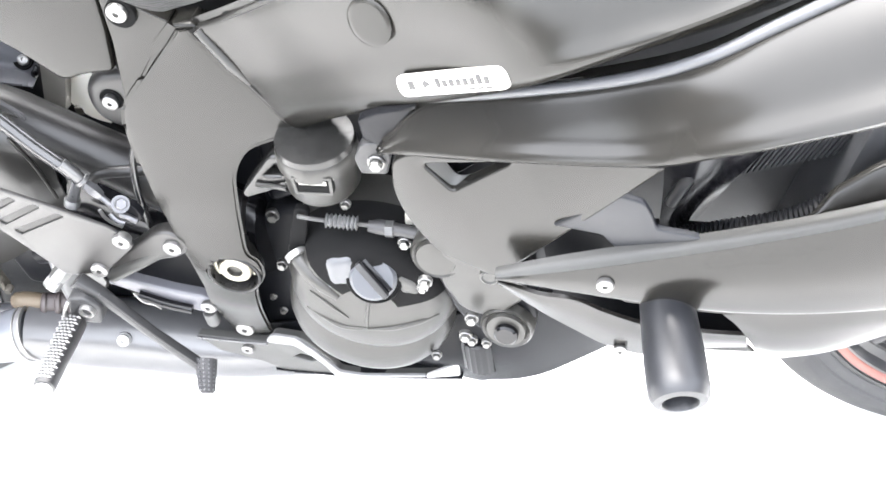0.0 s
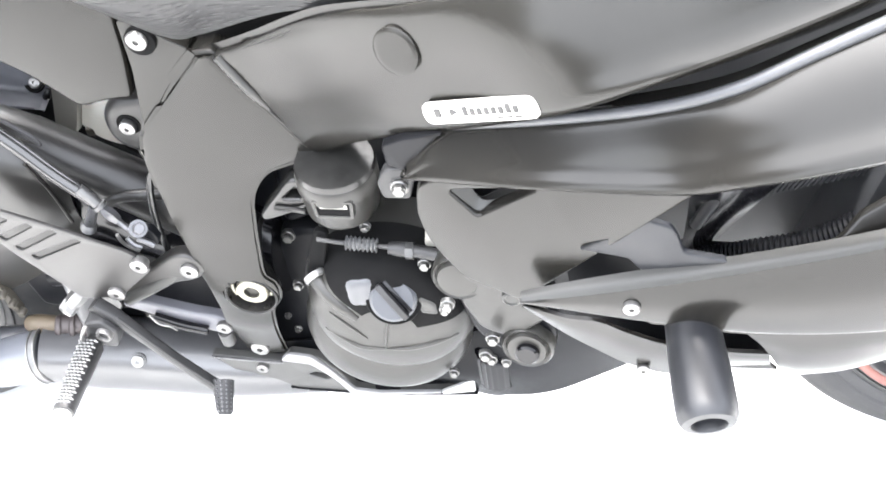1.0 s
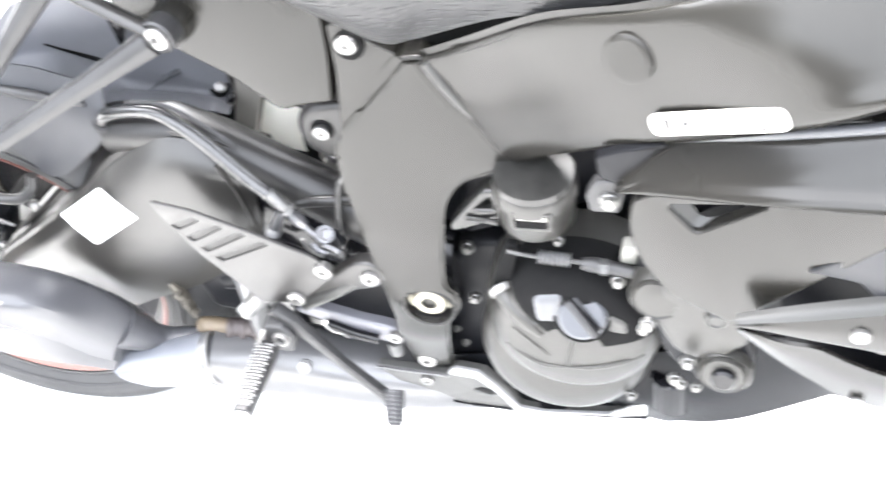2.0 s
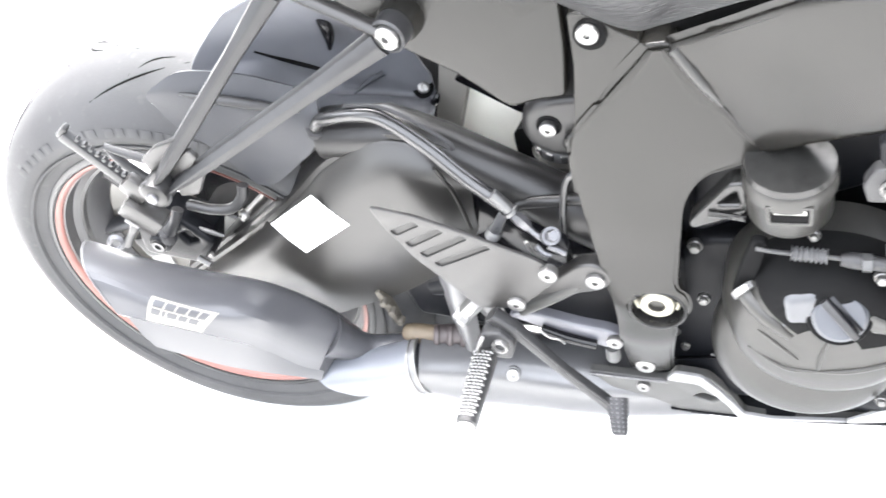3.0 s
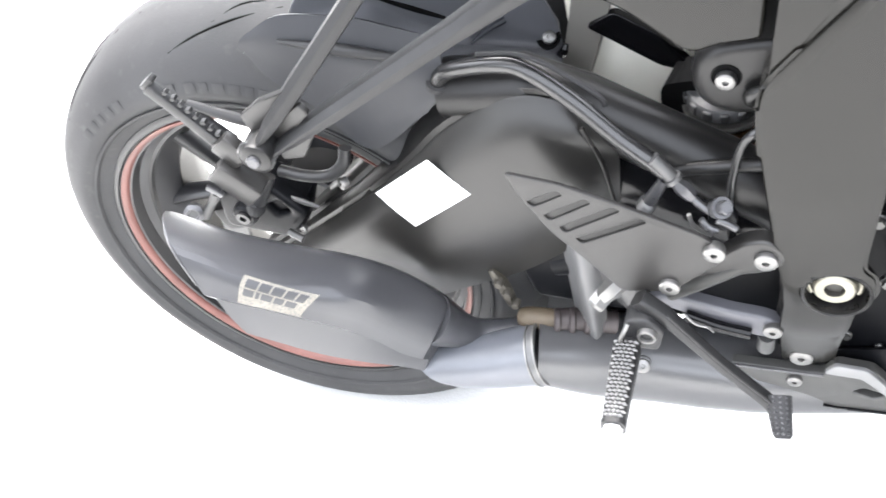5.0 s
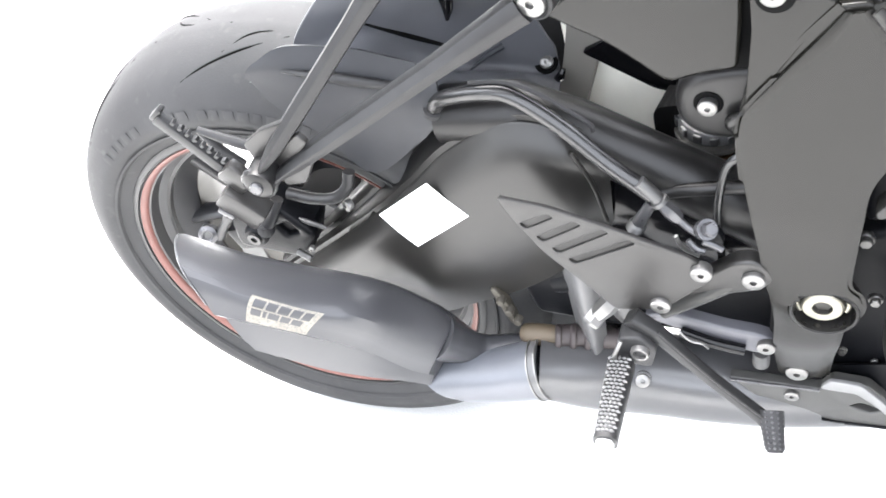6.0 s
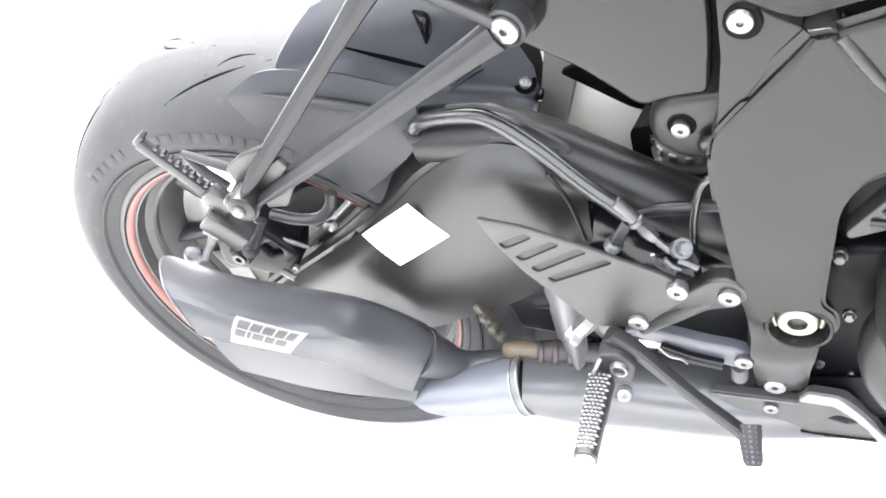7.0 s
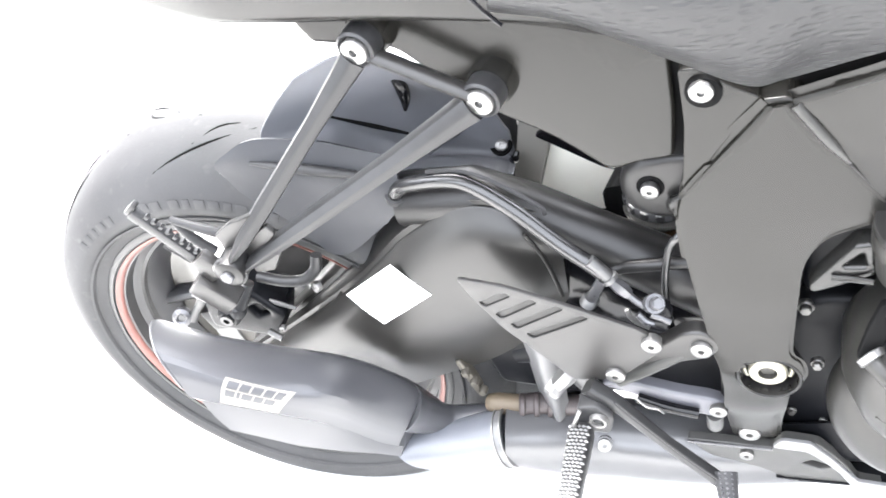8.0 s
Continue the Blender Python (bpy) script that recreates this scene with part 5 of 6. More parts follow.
beam = part("frame_beam", patch([
    [(0.648, -0.102, 0.686), (0.648, -0.129, 0.706), (0.667, -0.1355, 0.684), (0.692, -0.1395, 0.645), (0.724, -0.1415, 0.597), (0.726, -0.105, 0.588)],
    [(0.697, -0.117, 0.712), (0.697, -0.144, 0.732), (0.718, -0.155, 0.705), (0.745, -0.165, 0.668), (0.770, -0.170, 0.635), (0.772, -0.130, 0.625)],
    [(0.770, -0.154, 0.761), (0.770, -0.181, 0.781), (0.790, -0.196, 0.752), (0.810, -0.205, 0.712), (0.832, -0.212, 0.684), (0.836, -0.170, 0.672)],
    [(0.855, -0.197, 0.801), (0.855, -0.224, 0.821), (0.868, -0.238, 0.795), (0.885, -0.248, 0.760), (0.905, -0.255, 0.732), (0.912, -0.210, 0.715)],
    [(0.930, -0.219, 0.843), (0.930, -0.246, 0.863), (0.945, -0.277, 0.841), (0.961, -0.296, 0.808), (0.972, -0.299, 0.784), (0.970, -0.240, 0.748)],
    [(1.000, -0.214, 0.896), (1.000, -0.240, 0.916), (1.012, -0.275, 0.874), (1.025, -0.302, 0.836), (1.032, -0.310, 0.819), (1.034, -0.250, 0.775)],
    [(1.070, -0.195, 0.980), (1.070, -0.232, 0.958), (1.078, -0.275, 0.910), (1.090, -0.302, 0.864), (1.091, -0.310, 0.847), (1.092, -0.262, 0.805)],
    [(1.160, -0.180, 1.030), (1.160, -0.222, 1.008), (1.165, -0.275, 0.961), (1.174, -0.302, 0.911), (1.170, -0.310, 0.893), (1.160, -0.268, 0.845)],
    [(1.260, -0.165, 1.090), (1.260, -0.205, 1.068), (1.259, -0.275, 1.032), (1.269, -0.302, 0.982), (1.267, -0.310, 0.963), (1.255, -0.262, 0.905)]], 6, 5, 0.006), FRAME, bike, "broad satin dark aluminium frame beam")
bead = spline([(0.652, -0.1315, 0.704), (0.666, -0.1350, 0.683), (0.679, -0.1370, 0.664), (0.692, -0.1385, 0.645)], 9)
part("weld_seam", tube(bead, [(0.0052 if k < 18 else 0.0052 - 0.0042 * (k - 17) / (len(bead) - 17)) + 0.0003 * math.sin(2.1 * k) for k in range(len(bead))], 14, 1), CASE, beam)
part("seam_line", tube([(0.690, -0.1400, 0.648), (0.708, -0.1412, 0.622), (0.724, -0.1418, 0.598)], [0.0012, 0.0012, 0.0008], 8), ARM_DARK, beam)
part("edge_groove", tube([(0.650, -0.1305, 0.7030), (0.699, -0.1460, 0.7290), (0.772, -0.1832, 0.7770), (0.857, -0.2260, 0.8175), (0.932, -0.2500, 0.8590)], 0.0010, 8), ARM_DARK, beam)
part("frame_neck", plate([(0.606, 0.682), (0.622, 0.708), (0.648, 0.710), (0.664, 0.688), (0.640, 0.676)], -0.1310, 0.03, 0.003, 0.004), FRAME, leg)
# far-side beam, unseen, added to stop sun leaking through the frame
part("far_beam", plate([(0.555, 0.640), (0.640, 0.720), (0.860, 0.840), (1.160, 1.010), (1.260, 1.080), (1.260, 0.920), (1.050, 0.800), (0.850, 0.690), (0.730, 0.585), (0.640, 0.530), (0.620, 0.240), (0.560, 0.240), (0.545, 0.500)], 0.127, 0.03, 0.005, 0.012, slope=(0.25, 0.70, 0, 0)), FRAME, beam)
CAP = facing((0.840, -0.2290, 0.783), (-0.40, -1, 0.18))
part("blank_cap", lathe([(0, 0.0002), (0.014, 0.0004), (0.0188, 0.0003), (0.0200, -0.0006), (0.0200, -0.008), (0, -0.008)], CAP, 36), FRAME, beam)


def lay(a, b, out):
    """A pose at a whose x axis runs to b and whose y axis points away from out."""
    x = (Vector(b) - Vector(a)).normalized()
    y = -Vector(out)
    y = (y - x * y.dot(x)).normalized()
    z = x.cross(y)
    return Matrix(((x.x, y.x, z.x, a[0]), (x.y, y.y, z.y, a[1]), (x.z, y.z, z.z, a[2]), (0, 0, 0, 1)))


# the white maker's plate on the beam, its writing as plain shapes
TAG = lay((0.8575, -0.2400, 0.731), (0.953, -0.2960, 0.787), (-0.42, -0.88, 0.20))
tag = part("makers_plate", placed(plate([(0, -0.009), (0.122, -0.009), (0.122, 0.009), (0, 0.009)], 0, 0.003, 0.0008, 0.009), TAG), OFFWHITE, beam, "white rounded maker's plate with small dark marks")
part("mark", placed(plate([(0.014, -0.003), (0.021, -0.003), (0.021, 0.004), (0.014, 0.004)], -0.0006, 0.002, 0.0002, 0.0004), TAG), INK, tag)
part("mark", placed(plate([(0.032, -0.003), (0.040, 0.000), (0.034, 0.004), (0.031, 0.001)], -0.0006, 0.002, 0.0002, 0.0004), TAG), INK, tag)
for k in range(8):
    h = 0.0075 if k in (0, 6) else 0.0055
    part("letter_bar", placed(plate([(0.046 + 0.0075 * k, -0.003), (0.051 + 0.0075 * k, -0.003), (0.051 + 0.0075 * k, -0.003 + h), (0.046 + 0.0075 * k, -0.003 + h)], -0.0006, 0.002, 0.0002, 0.0005), TAG), INK, tag)
for k in range(3):
    part("small_bar", placed(plate([(0.080 + 0.009 * k, -0.0068), (0.087 + 0.009 * k, -0.0068), (0.087 + 0.009 * k, -0.0052), (0.080 + 0.009 * k, -0.0052)], -0.0006, 0.002, 0.0002, 0.0003), TAG), INK, tag)

# ---- fairing ----
band = part("side_fairing", patch([
    [(0.834, -0.228, 0.666), (0.835, -0.234, 0.664), (0.834, -0.237, 0.661), (0.832, -0.236, 0.658), (0.830, -0.234, 0.655), (0.834, -0.205, 0.650)],
    [(0.880, -0.226, 0.714), (0.879, -0.238, 0.715), (0.8747, -0.2473, 0.7035), (0.870, -0.2547, 0.6905), (0.866, -0.260, 0.677), (0.868, -0.220, 0.662)],
    [(0.954, -0.262, 0.754), (0.952, -0.275, 0.754), (0.951, -0.2875, 0.7435), (0.949, -0.2975, 0.7305), (0.948, -0.306, 0.716), (0.951, -0.252, 0.693)],
    [(1.030, -0.280, 0.784), (1.028, -0.300, 0.787), (1.034, -0.3165, 0.7765), (1.041, -0.330, 0.763), (1.048, -0.342, 0.749), (1.051, -0.279, 0.721)],
    [(1.082, -0.295, 0.812), (1.080, -0.314, 0.816), (1.082, -0.334, 0.809), (1.086, -0.350, 0.793), (1.089, -0.362, 0.777), (1.096, -0.294, 0.745)],
    [(1.128, -0.300, 0.843), (1.126, -0.318, 0.848), (1.128, -0.340, 0.840), (1.130, -0.361, 0.821), (1.133, -0.377, 0.804), (1.141, -0.306, 0.769)],
    [(1.204, -0.304, 0.892), (1.202, -0.320, 0.897), (1.202, -0.346, 0.886), (1.202, -0.369, 0.862), (1.202, -0.388, 0.841), (1.212, -0.314, 0.802)],
    [(1.340, -0.290, 0.965), (1.340, -0.308, 0.972), (1.338, -0.333, 0.956), (1.335, -0.356, 0.925), (1.332, -0.375, 0.898), (1.345, -0.304, 0.860)]], 6, 5, 0.004), FAIRING, bike, "satin dark side fairing strip with a rolled upper edge")
# lip paler than the strip: its highlight is put into the colour
part("edge_lip", tube([(0.879, -0.238, 0.716), (0.952, -0.274, 0.7555), (1.028, -0.299, 0.7885), (1.080, -0.313, 0.8175), (1.126, -0.317, 0.8495), (1.202, -0.319, 0.8985), (1.340, -0.307, 0.9735)], [0.002, 0.004, 0.0045, 0.0045, 0.0045, 0.0045, 0.0045], 12), HIGHLIGHT, band)
part("end_flap", plate([(0.812, 0.676), (0.832, 0.690), (0.870, 0.710), (0.830, 0.654), (0.814, 0.655)], -0.224, 0.01, 0.002, 0.003, slope=(-0.35, 0.83, 0, 0)), ENGINE, band)
tab = part("mount_tab", plate([(0.802, 0.632), (0.810, 0.648), (0.826, 0.652), (0.836, 0.638), (0.830, 0.614), (0.806, 0.614)], -0.218, 0.012, 0.002, 0.004), PLASTIC, band)
bolt(HEX, (0.8225, -0.2195, 0.630), tab, OUT, 1.1)

vslope = (-0.27, 0.85, 0, 0)
vpanel = part("inner_fairing", plate([(0.844, 0.657), (0.840, 0.622, 0.02), (0.853, 0.586, 0.02), (0.877, 0.557), (0.928, 0.543, 0.006), (0.983, 0.612), (1.066, 0.718), (0.950, 0.700), (0.860, 0.672)], -0.250, 0.012, 0.003, 0.008, slope=vslope,
                                     holes=[([(0.872, 0.664), (0.950, 0.688), (0.896, 0.640)], 0.006)]), FRAME, bike, "dark inner fairing panel with a triangular recess")
part("recess_floor", plate([(0.866, 0.658), (0.955, 0.690), (0.896, 0.634)], -0.222, 0.004, 0.001, 0.004, slope=vslope), GLOSS, vpanel)
# bevel paler than its panel, with the sky glint put into its grey
part("recess_edge", patch([[(0.868, -0.2535, 0.666), (0.880, -0.2570, 0.651), (0.893, -0.2605, 0.637), (0.906, -0.2640, 0.641)], [(0.884, -0.247, 0.668), (0.892, -0.249, 0.658), (0.900, -0.251, 0.649), (0.916, -0.255, 0.655)]], 4, 4, 0.003), CASE, vpanel)
part("air_deflector", plate([(0.980, 0.632, 0.002), (1.031, 0.674, 0.004), (1.050, 0.669, 0.004), (1.055, 0.660, 0.004), (1.061, 0.642, 0.004), (1.093, 0.639, 0.003), (1.097, 0.634, 0.003), (1.060, 0.624, 0.004), (1.051, 0.614, 0.004), (1.035, 0.611, 0.004), (1.025, 0.620, 0.004), (1.019, 0.628, 0.003)], -0.2885, 0.006, 0.002, 0.004, slope=(-0.12, 0.98, 0, 0)), PALEBLUE, vpanel, "blue-grey plastic air deflector")

lower = part("lower_fairing", patch([
    [(0.932, -0.297, 0.575), (0.931, -0.298, 0.574), (0.931, -0.296, 0.571), (0.932, -0.288, 0.568)],
    [(0.988, -0.304, 0.594), (0.990, -0.306, 0.584), (0.993, -0.304, 0.570), (0.995, -0.300, 0.567)],
    [(1.058, -0.307, 0.616), (1.060, -0.312, 0.592), (1.062, -0.309, 0.566), (1.064, -0.304, 0.563)],
    [(1.128, -0.310, 0.641), (1.131, -0.318, 0.605), (1.135, -0.312, 0.564), (1.136, -0.306, 0.561)],
    [(1.205, -0.310, 0.668), (1.210, -0.320, 0.622), (1.220, -0.314, 0.576), (1.222, -0.308, 0.573)],
    [(1.310, -0.295, 0.700), (1.318, -0.305, 0.645), (1.330, -0.298, 0.587), (1.332, -0.270, 0.564)],
    [(1.420, -0.260, 0.726), (1.430, -0.268, 0.665), (1.440, -0.260, 0.602), (1.442, -0.235, 0.577)]], 6, 6, 0.004), FAIRING, bike, "satin grey-black lower side fairing")
# ledge in paler grey than its own panel, painting the sky it catches
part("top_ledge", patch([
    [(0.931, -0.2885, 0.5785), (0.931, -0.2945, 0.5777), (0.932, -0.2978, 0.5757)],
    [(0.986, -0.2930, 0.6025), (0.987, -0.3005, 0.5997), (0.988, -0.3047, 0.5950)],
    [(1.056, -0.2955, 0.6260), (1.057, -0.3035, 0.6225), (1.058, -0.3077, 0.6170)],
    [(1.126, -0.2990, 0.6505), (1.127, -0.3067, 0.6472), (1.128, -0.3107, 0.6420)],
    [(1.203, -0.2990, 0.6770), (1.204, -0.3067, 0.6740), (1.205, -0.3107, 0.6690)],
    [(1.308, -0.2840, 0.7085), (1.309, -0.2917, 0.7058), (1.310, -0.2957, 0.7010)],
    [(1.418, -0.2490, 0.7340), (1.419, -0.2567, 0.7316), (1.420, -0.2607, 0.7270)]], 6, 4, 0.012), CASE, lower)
part("upper_flange", plate([(1.162, 0.655), (1.173, 0.662), (1.186, 0.680), (1.213, 0.697), (1.300, 0.736), (1.310, 0.700), (1.200, 0.668)], -0.300, 0.006, 0.002, 0.004, slope=(0, 1.2, 0.5, 0.66)), FAIRING, lower)
part("lower_strip", patch([
    [(0.933, -0.296, 0.569), (0.934, -0.297, 0.568), (0.934, -0.292, 0.559)],
    [(0.968, -0.298, 0.556), (0.968, -0.296, 0.543), (0.968, -0.288, 0.521)],
    [(0.997, -0.296, 0.549), (0.997, -0.292, 0.524), (0.997, -0.282, 0.490)],
    [(1.024, -0.292, 0.529), (1.025, -0.287, 0.500), (1.026, -0.276, 0.462)],
    [(1.061, -0.288, 0.509), (1.063, -0.282, 0.480), (1.066, -0.270, 0.442)],
    [(1.110, -0.284, 0.498), (1.113, -0.279, 0.479), (1.116, -0.268, 0.452)],
    [(1.146, -0.280, 0.492), (1.149, -0.276, 0.476), (1.152, -0.266, 0.452)]], 6, 6, 0.004), FAIRING, lower)
part("chin_panel", patch([
    [(1.122, -0.288, 0.530), (1.137, -0.286, 0.511), (1.155, -0.280, 0.475), (1.163, -0.257, 0.434)],
    [(1.170, -0.296, 0.545), (1.174, -0.293, 0.512), (1.181, -0.281, 0.470), (1.185, -0.255, 0.429)],
    [(1.225, -0.300, 0.560), (1.228, -0.296, 0.530), (1.231, -0.283, 0.488), (1.232, -0.255, 0.453)],
    [(1.330, -0.286, 0.572), (1.332, -0.282, 0.550), (1.335, -0.268, 0.540), (1.338, -0.240, 0.525)],
    [(1.440, -0.248, 0.590), (1.442, -0.244, 0.575), (1.444, -0.230, 0.560), (1.446, -0.20, 0.545)]], 6, 6, 0.004), FAIRING, lower)
part("inner_wall", patch([
    [(0.960, -0.225, 0.580), (0.970, -0.240, 0.530), (0.980, -0.258, 0.480)],
    [(1.090, -0.225, 0.575), (1.095, -0.240, 0.520), (1.100, -0.256, 0.465)],
    [(1.190, -0.225, 0.570), (1.185, -0.240, 0.515), (1.180, -0.254, 0.460)]], 4, 4, 0.004), ENGINE, lower)
part("inner_flap", plate([(1.098, 0.479), (1.136, 0.480), (1.159, 0.455), (1.098, 0.454)], -0.270, 0.004, 0.001, 0.002), FAIRING, lower)
bolt(SOCKET, (1.023, -0.3105, 0.588), lower, (0, -1, 0.05), 0.85)
bolt(SOCKET, (1.038, -0.280, 0.460), lower, (0, -0.9, 0.2), 0.75)

# unseen far-side fairing, added to keep the sun off the near parts
part("far_fairing", plate([(0.880, 0.560), (0.900, 0.700), (1.080, 0.830), (1.300, 0.920), (1.420, 0.720), (1.330, 0.610), (1.120, 0.520), (0.960, 0.520)], 0.262, 0.006, 0.002, 0.02), FAIRING, lower)

# frame slider
S0, S1 = Vector((1.070, -0.270, 0.560)), Vector((1.0855, -0.386, 0.5385))
slide = part("frame_slider", lathe([(0.0, -0.01), (0.020, -0.01), (0.0215, 0.0), (0.0225, 0.03), (0.0250, 0.08), (0.0252, 0.106), (0.0245, 0.114), (0.0215, 0.119), (0.0150, 0.120), (0.0135, 0.117), (0.0135, 0.085), (0, 0.085)],
                                   facing(S0, S1 - S0), 48), SLIDER, bike, "black plastic frame slider puck with a bolt hole")
part("slider_collar", lathe([(0.0218, -0.002), (0.0242, 0.0), (0.0242, 0.012), (0.0218, 0.014)], facing(S0, S1 - S0), 40, close=True), RUBBER, slide)

# radiator side, hoses behind the fairing
rad = part("radiator", box(pose(1.220, -0.150, 0.625, 0, 12, 0), 0.05, 0.20, 0.26, 0.005), CORE, bike, "black radiator behind the fairing")
for k in range(30):
    part("fin", box(pose(1.130 + 0.0044 * k, -0.198, 0.650 + 0.0016 * k, 0, 24, 0), 0.0026, 0.052, 0.046, 0.0006, seg=1), CORE, rad)
path = spline([(1.080, -0.235, 0.560), (1.120, -0.240, 0.578), (1.170, -0.245, 0.600), (1.215, -0.245, 0.632), (1.270, -0.240, 0.668), (1.340, -0.22, 0.70)], 24)
part("ribbed_hose", tube(path, [0.0125 + 0.0010 * math.cos(i * math.pi) for i in range(len(path))], 18, 1), ENGINE, rad)
part("duct", patch([[(1.062, -0.262, 0.690), (1.066, -0.245, 0.640), (1.066, -0.225, 0.560)], [(1.100, -0.270, 0.705), (1.090, -0.250, 0.640), (1.082, -0.222, 0.560)], [(1.150, -0.270, 0.725), (1.120, -0.240, 0.640), (1.100, -0.205, 0.560)]], 5, 5, 0.004), GLOSS, rad)
part("stay", tube([(1.100, -0.250, 0.690), (1.085, -0.250, 0.655), (1.072, -0.252, 0.625)], [0.004, 0.006, 0.005], 10), PLASTIC, rad)
part("shroud", patch([[(0.95, -0.13, 0.76), (0.95, -0.16, 0.60), (0.95, -0.13, 0.30)], [(1.10, -0.15, 0.82), (1.12, -0.17, 0.60), (1.10, -0.13, 0.26)], [(1.30, -0.14, 0.90), (1.30, -0.16, 0.66), (1.26, -0.12, 0.34)]], 5, 5, 0.006), CORE, rad)

# ---- engine ----
block = part("engine", plate([(0.572, 0.180), (0.572, 0.600), (0.700, 0.680), (0.900, 0.740), (1.000, 0.640), (0.980, 0.330), (0.900, 0.220)], -0.055, 0.14, 0.012, 0.03), ENGINE, bike, "black engine block behind the frame")
part("sump", plate([(0.585, 0.110), (0.585, 0.330), (0.640, 0.420), (0.950, 0.420), (1.000, 0.320), (0.930, 0.120)], -0.078, 0.15, 0.012, 0.02), ENGINE, block)
CL = (0.776, -0.125, 0.396)
cover = part("clutch_cover", lathe([(0.100, -0.03), (0.100, 0.012), (0.097, 0.024), (0.092, 0.036), (0.086, 0.052), (0.078, 0.062), (0.066, 0.068), (0.040, 0.072), (0.0, 0.073)], facing(CL, OUT), 64), COVERCAST, block, "dark satin clutch cover with cast ribs")
part("cover_skirt", lathe([(0.097, -0.010), (0.097, 0.002), (0.0945, 0.013), (0.087, 0.026), (0.073, 0.037), (0.050, 0.044), (0, 0.047)], facing((0.757, -0.126, 0.322), (0, -1, 0.12)), 64), COVERCAST, cover)


def on_cover(x, z, lift=0.0004):
    """A point of the clutch cover's dome over the place x, z."""
    r = math.hypot(x - CL[0], z - CL[2])
    h = float(np.interp(r, (0.0, 0.040, 0.066, 0.078, 0.086, 0.092, 0.097), (0.073, 0.072, 0.068, 0.062, 0.052, 0.036, 0.024)))
    return Vector((x, CL[1] - h - lift, z))


for pts, w in ((((0.782, 0.420), (0.774, 0.390), (0.770, 0.362)), 0.0022), (((0.770, 0.362), (0.740, 0.364), (0.706, 0.388)), 0.0026), (((0.770, 0.362), (0.798, 0.366), (0.828, 0.376), (0.850, 0.384)), 0.0026), (((0.716, 0.418), (0.735, 0.400), (0.752, 0.380)), 0.0016)):
    part("rib", tube([on_cover(x, z) for x, z in pts], [w * 0.4] + [w] * (len(pts) - 2) + [w * 0.4], 8), COVERCAST, cover)
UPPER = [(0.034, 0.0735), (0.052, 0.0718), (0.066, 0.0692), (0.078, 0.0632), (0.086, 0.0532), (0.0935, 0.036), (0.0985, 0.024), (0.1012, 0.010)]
part("cover_crown", patch([[Vector(CL) + Vector((r * math.cos(radians(a)), -h - 0.0008, r * math.sin(radians(a)))) for r, h in UPPER] for a in range(14, 135, 8)], 2, 2, 0.001), GROOVE, cover, "black upper half of the cover")
def cover_pad(corners, lift, material, label=""):
    """A raised pad that follows the dome between four corners."""
    a, b, c, d = (Vector(p) for p in corners)
    rows = []
    for i in range(5):
        p, q = a.lerp(d, i / 4), b.lerp(c, i / 4)
        rows.append([on_cover(*p.lerp(q, j / 4), lift - (0.0025 if i in (0, 4) or j in (0, 4) else 0.0)) for j in range(5)])
    part("cover_pad", patch(rows, 3, 3, 0.003), material, cover, label)


# pads paler than the dome: sky reflections painted as lighter pieces
cover_pad(((0.735, 0.474), (0.776, 0.483), (0.767, 0.434), (0.739, 0.428)), 0.0032, HIGHLIGHT, "pad beside the filler cap, paler for reflected sky")
cover_pad(((0.812, 0.457), (0.834, 0.440), (0.836, 0.420), (0.812, 0.424)), 0.0032, CASE)
OIL = facing((0.789, -0.196, 0.4475), (0.06, -0.86, 0.50))
part("cap_seat", lathe([(0, 0.0), (0.0285, 0.0), (0.030, -0.003), (0.030, -0.012), (0, -0.012)], OIL, 40), GROOVE, cover)
oil = part("oil_cap", lathe([(0, 0.006), (0.021, 0.006), (0.0245, 0.003), (0.0255, -0.006), (0, -0.006)], OIL, 40), BLUEGREY, cover, "round black oil filler cap with a grip bar")
part("grip_bar", placed(box(pose(0, 0, 0.0095, 0, 0, 0), 0.007, 0.046, 0.009, 0.0015), OIL @ Matrix.Rotation(radians(38), 4, "Z")), PLASTIC, oil)
part("grip_groove", placed(box(pose(0.006, 0, 0.0062, 0, 0, 0), 0.006, 0.042, 0.002, 0.0004), OIL @ Matrix.Rotation(radians(38), 4, "Z")), GLOSS, oil)
part("filler_pipe", tube([(0.700, -0.168, 0.450), (0.714, -0.182, 0.440), (0.729, -0.191, 0.428), (0.746, -0.197, 0.413)], [0.010, 0.0095, 0.0085, 0.004], 14), COVERCAST, cover)
part("pipe_clip", lathe([(0.011, -0.004), (0.013, -0.003), (0.013, 0.003), (0.011, 0.004)], facing((0.703, -0.172, 0.450), (0.6, -0.7, -0.5)), 24, close=True), STEEL, cover)
for x, y, z, k in ((0.643, -0.078, 0.408, 1.1), (0.612, -0.080, 0.262, 0.6), (0.620, -0.080, 0.236, 0.7), (0.823, -0.180, 0.484, 0.95), (0.765, -0.165, 0.520, 0.75), (0.832, -0.162, 0.273, 0.8), (0.653, -0.112, 0.362, 0.9), (0.652, -0.080, 0.220, 0.6)):
    bolt(HEX, (x, y, z), block, OUT, k)

# clutch arm and cable
part("clutch_arm", plate([(0.690, 0.440), (0.700, 0.480), (0.712, 0.515), (0.726, 0.512), (0.716, 0.470), (0.706, 0.438)], -0.168, 0.008, 0.002, 0.006), GROOVE, block)
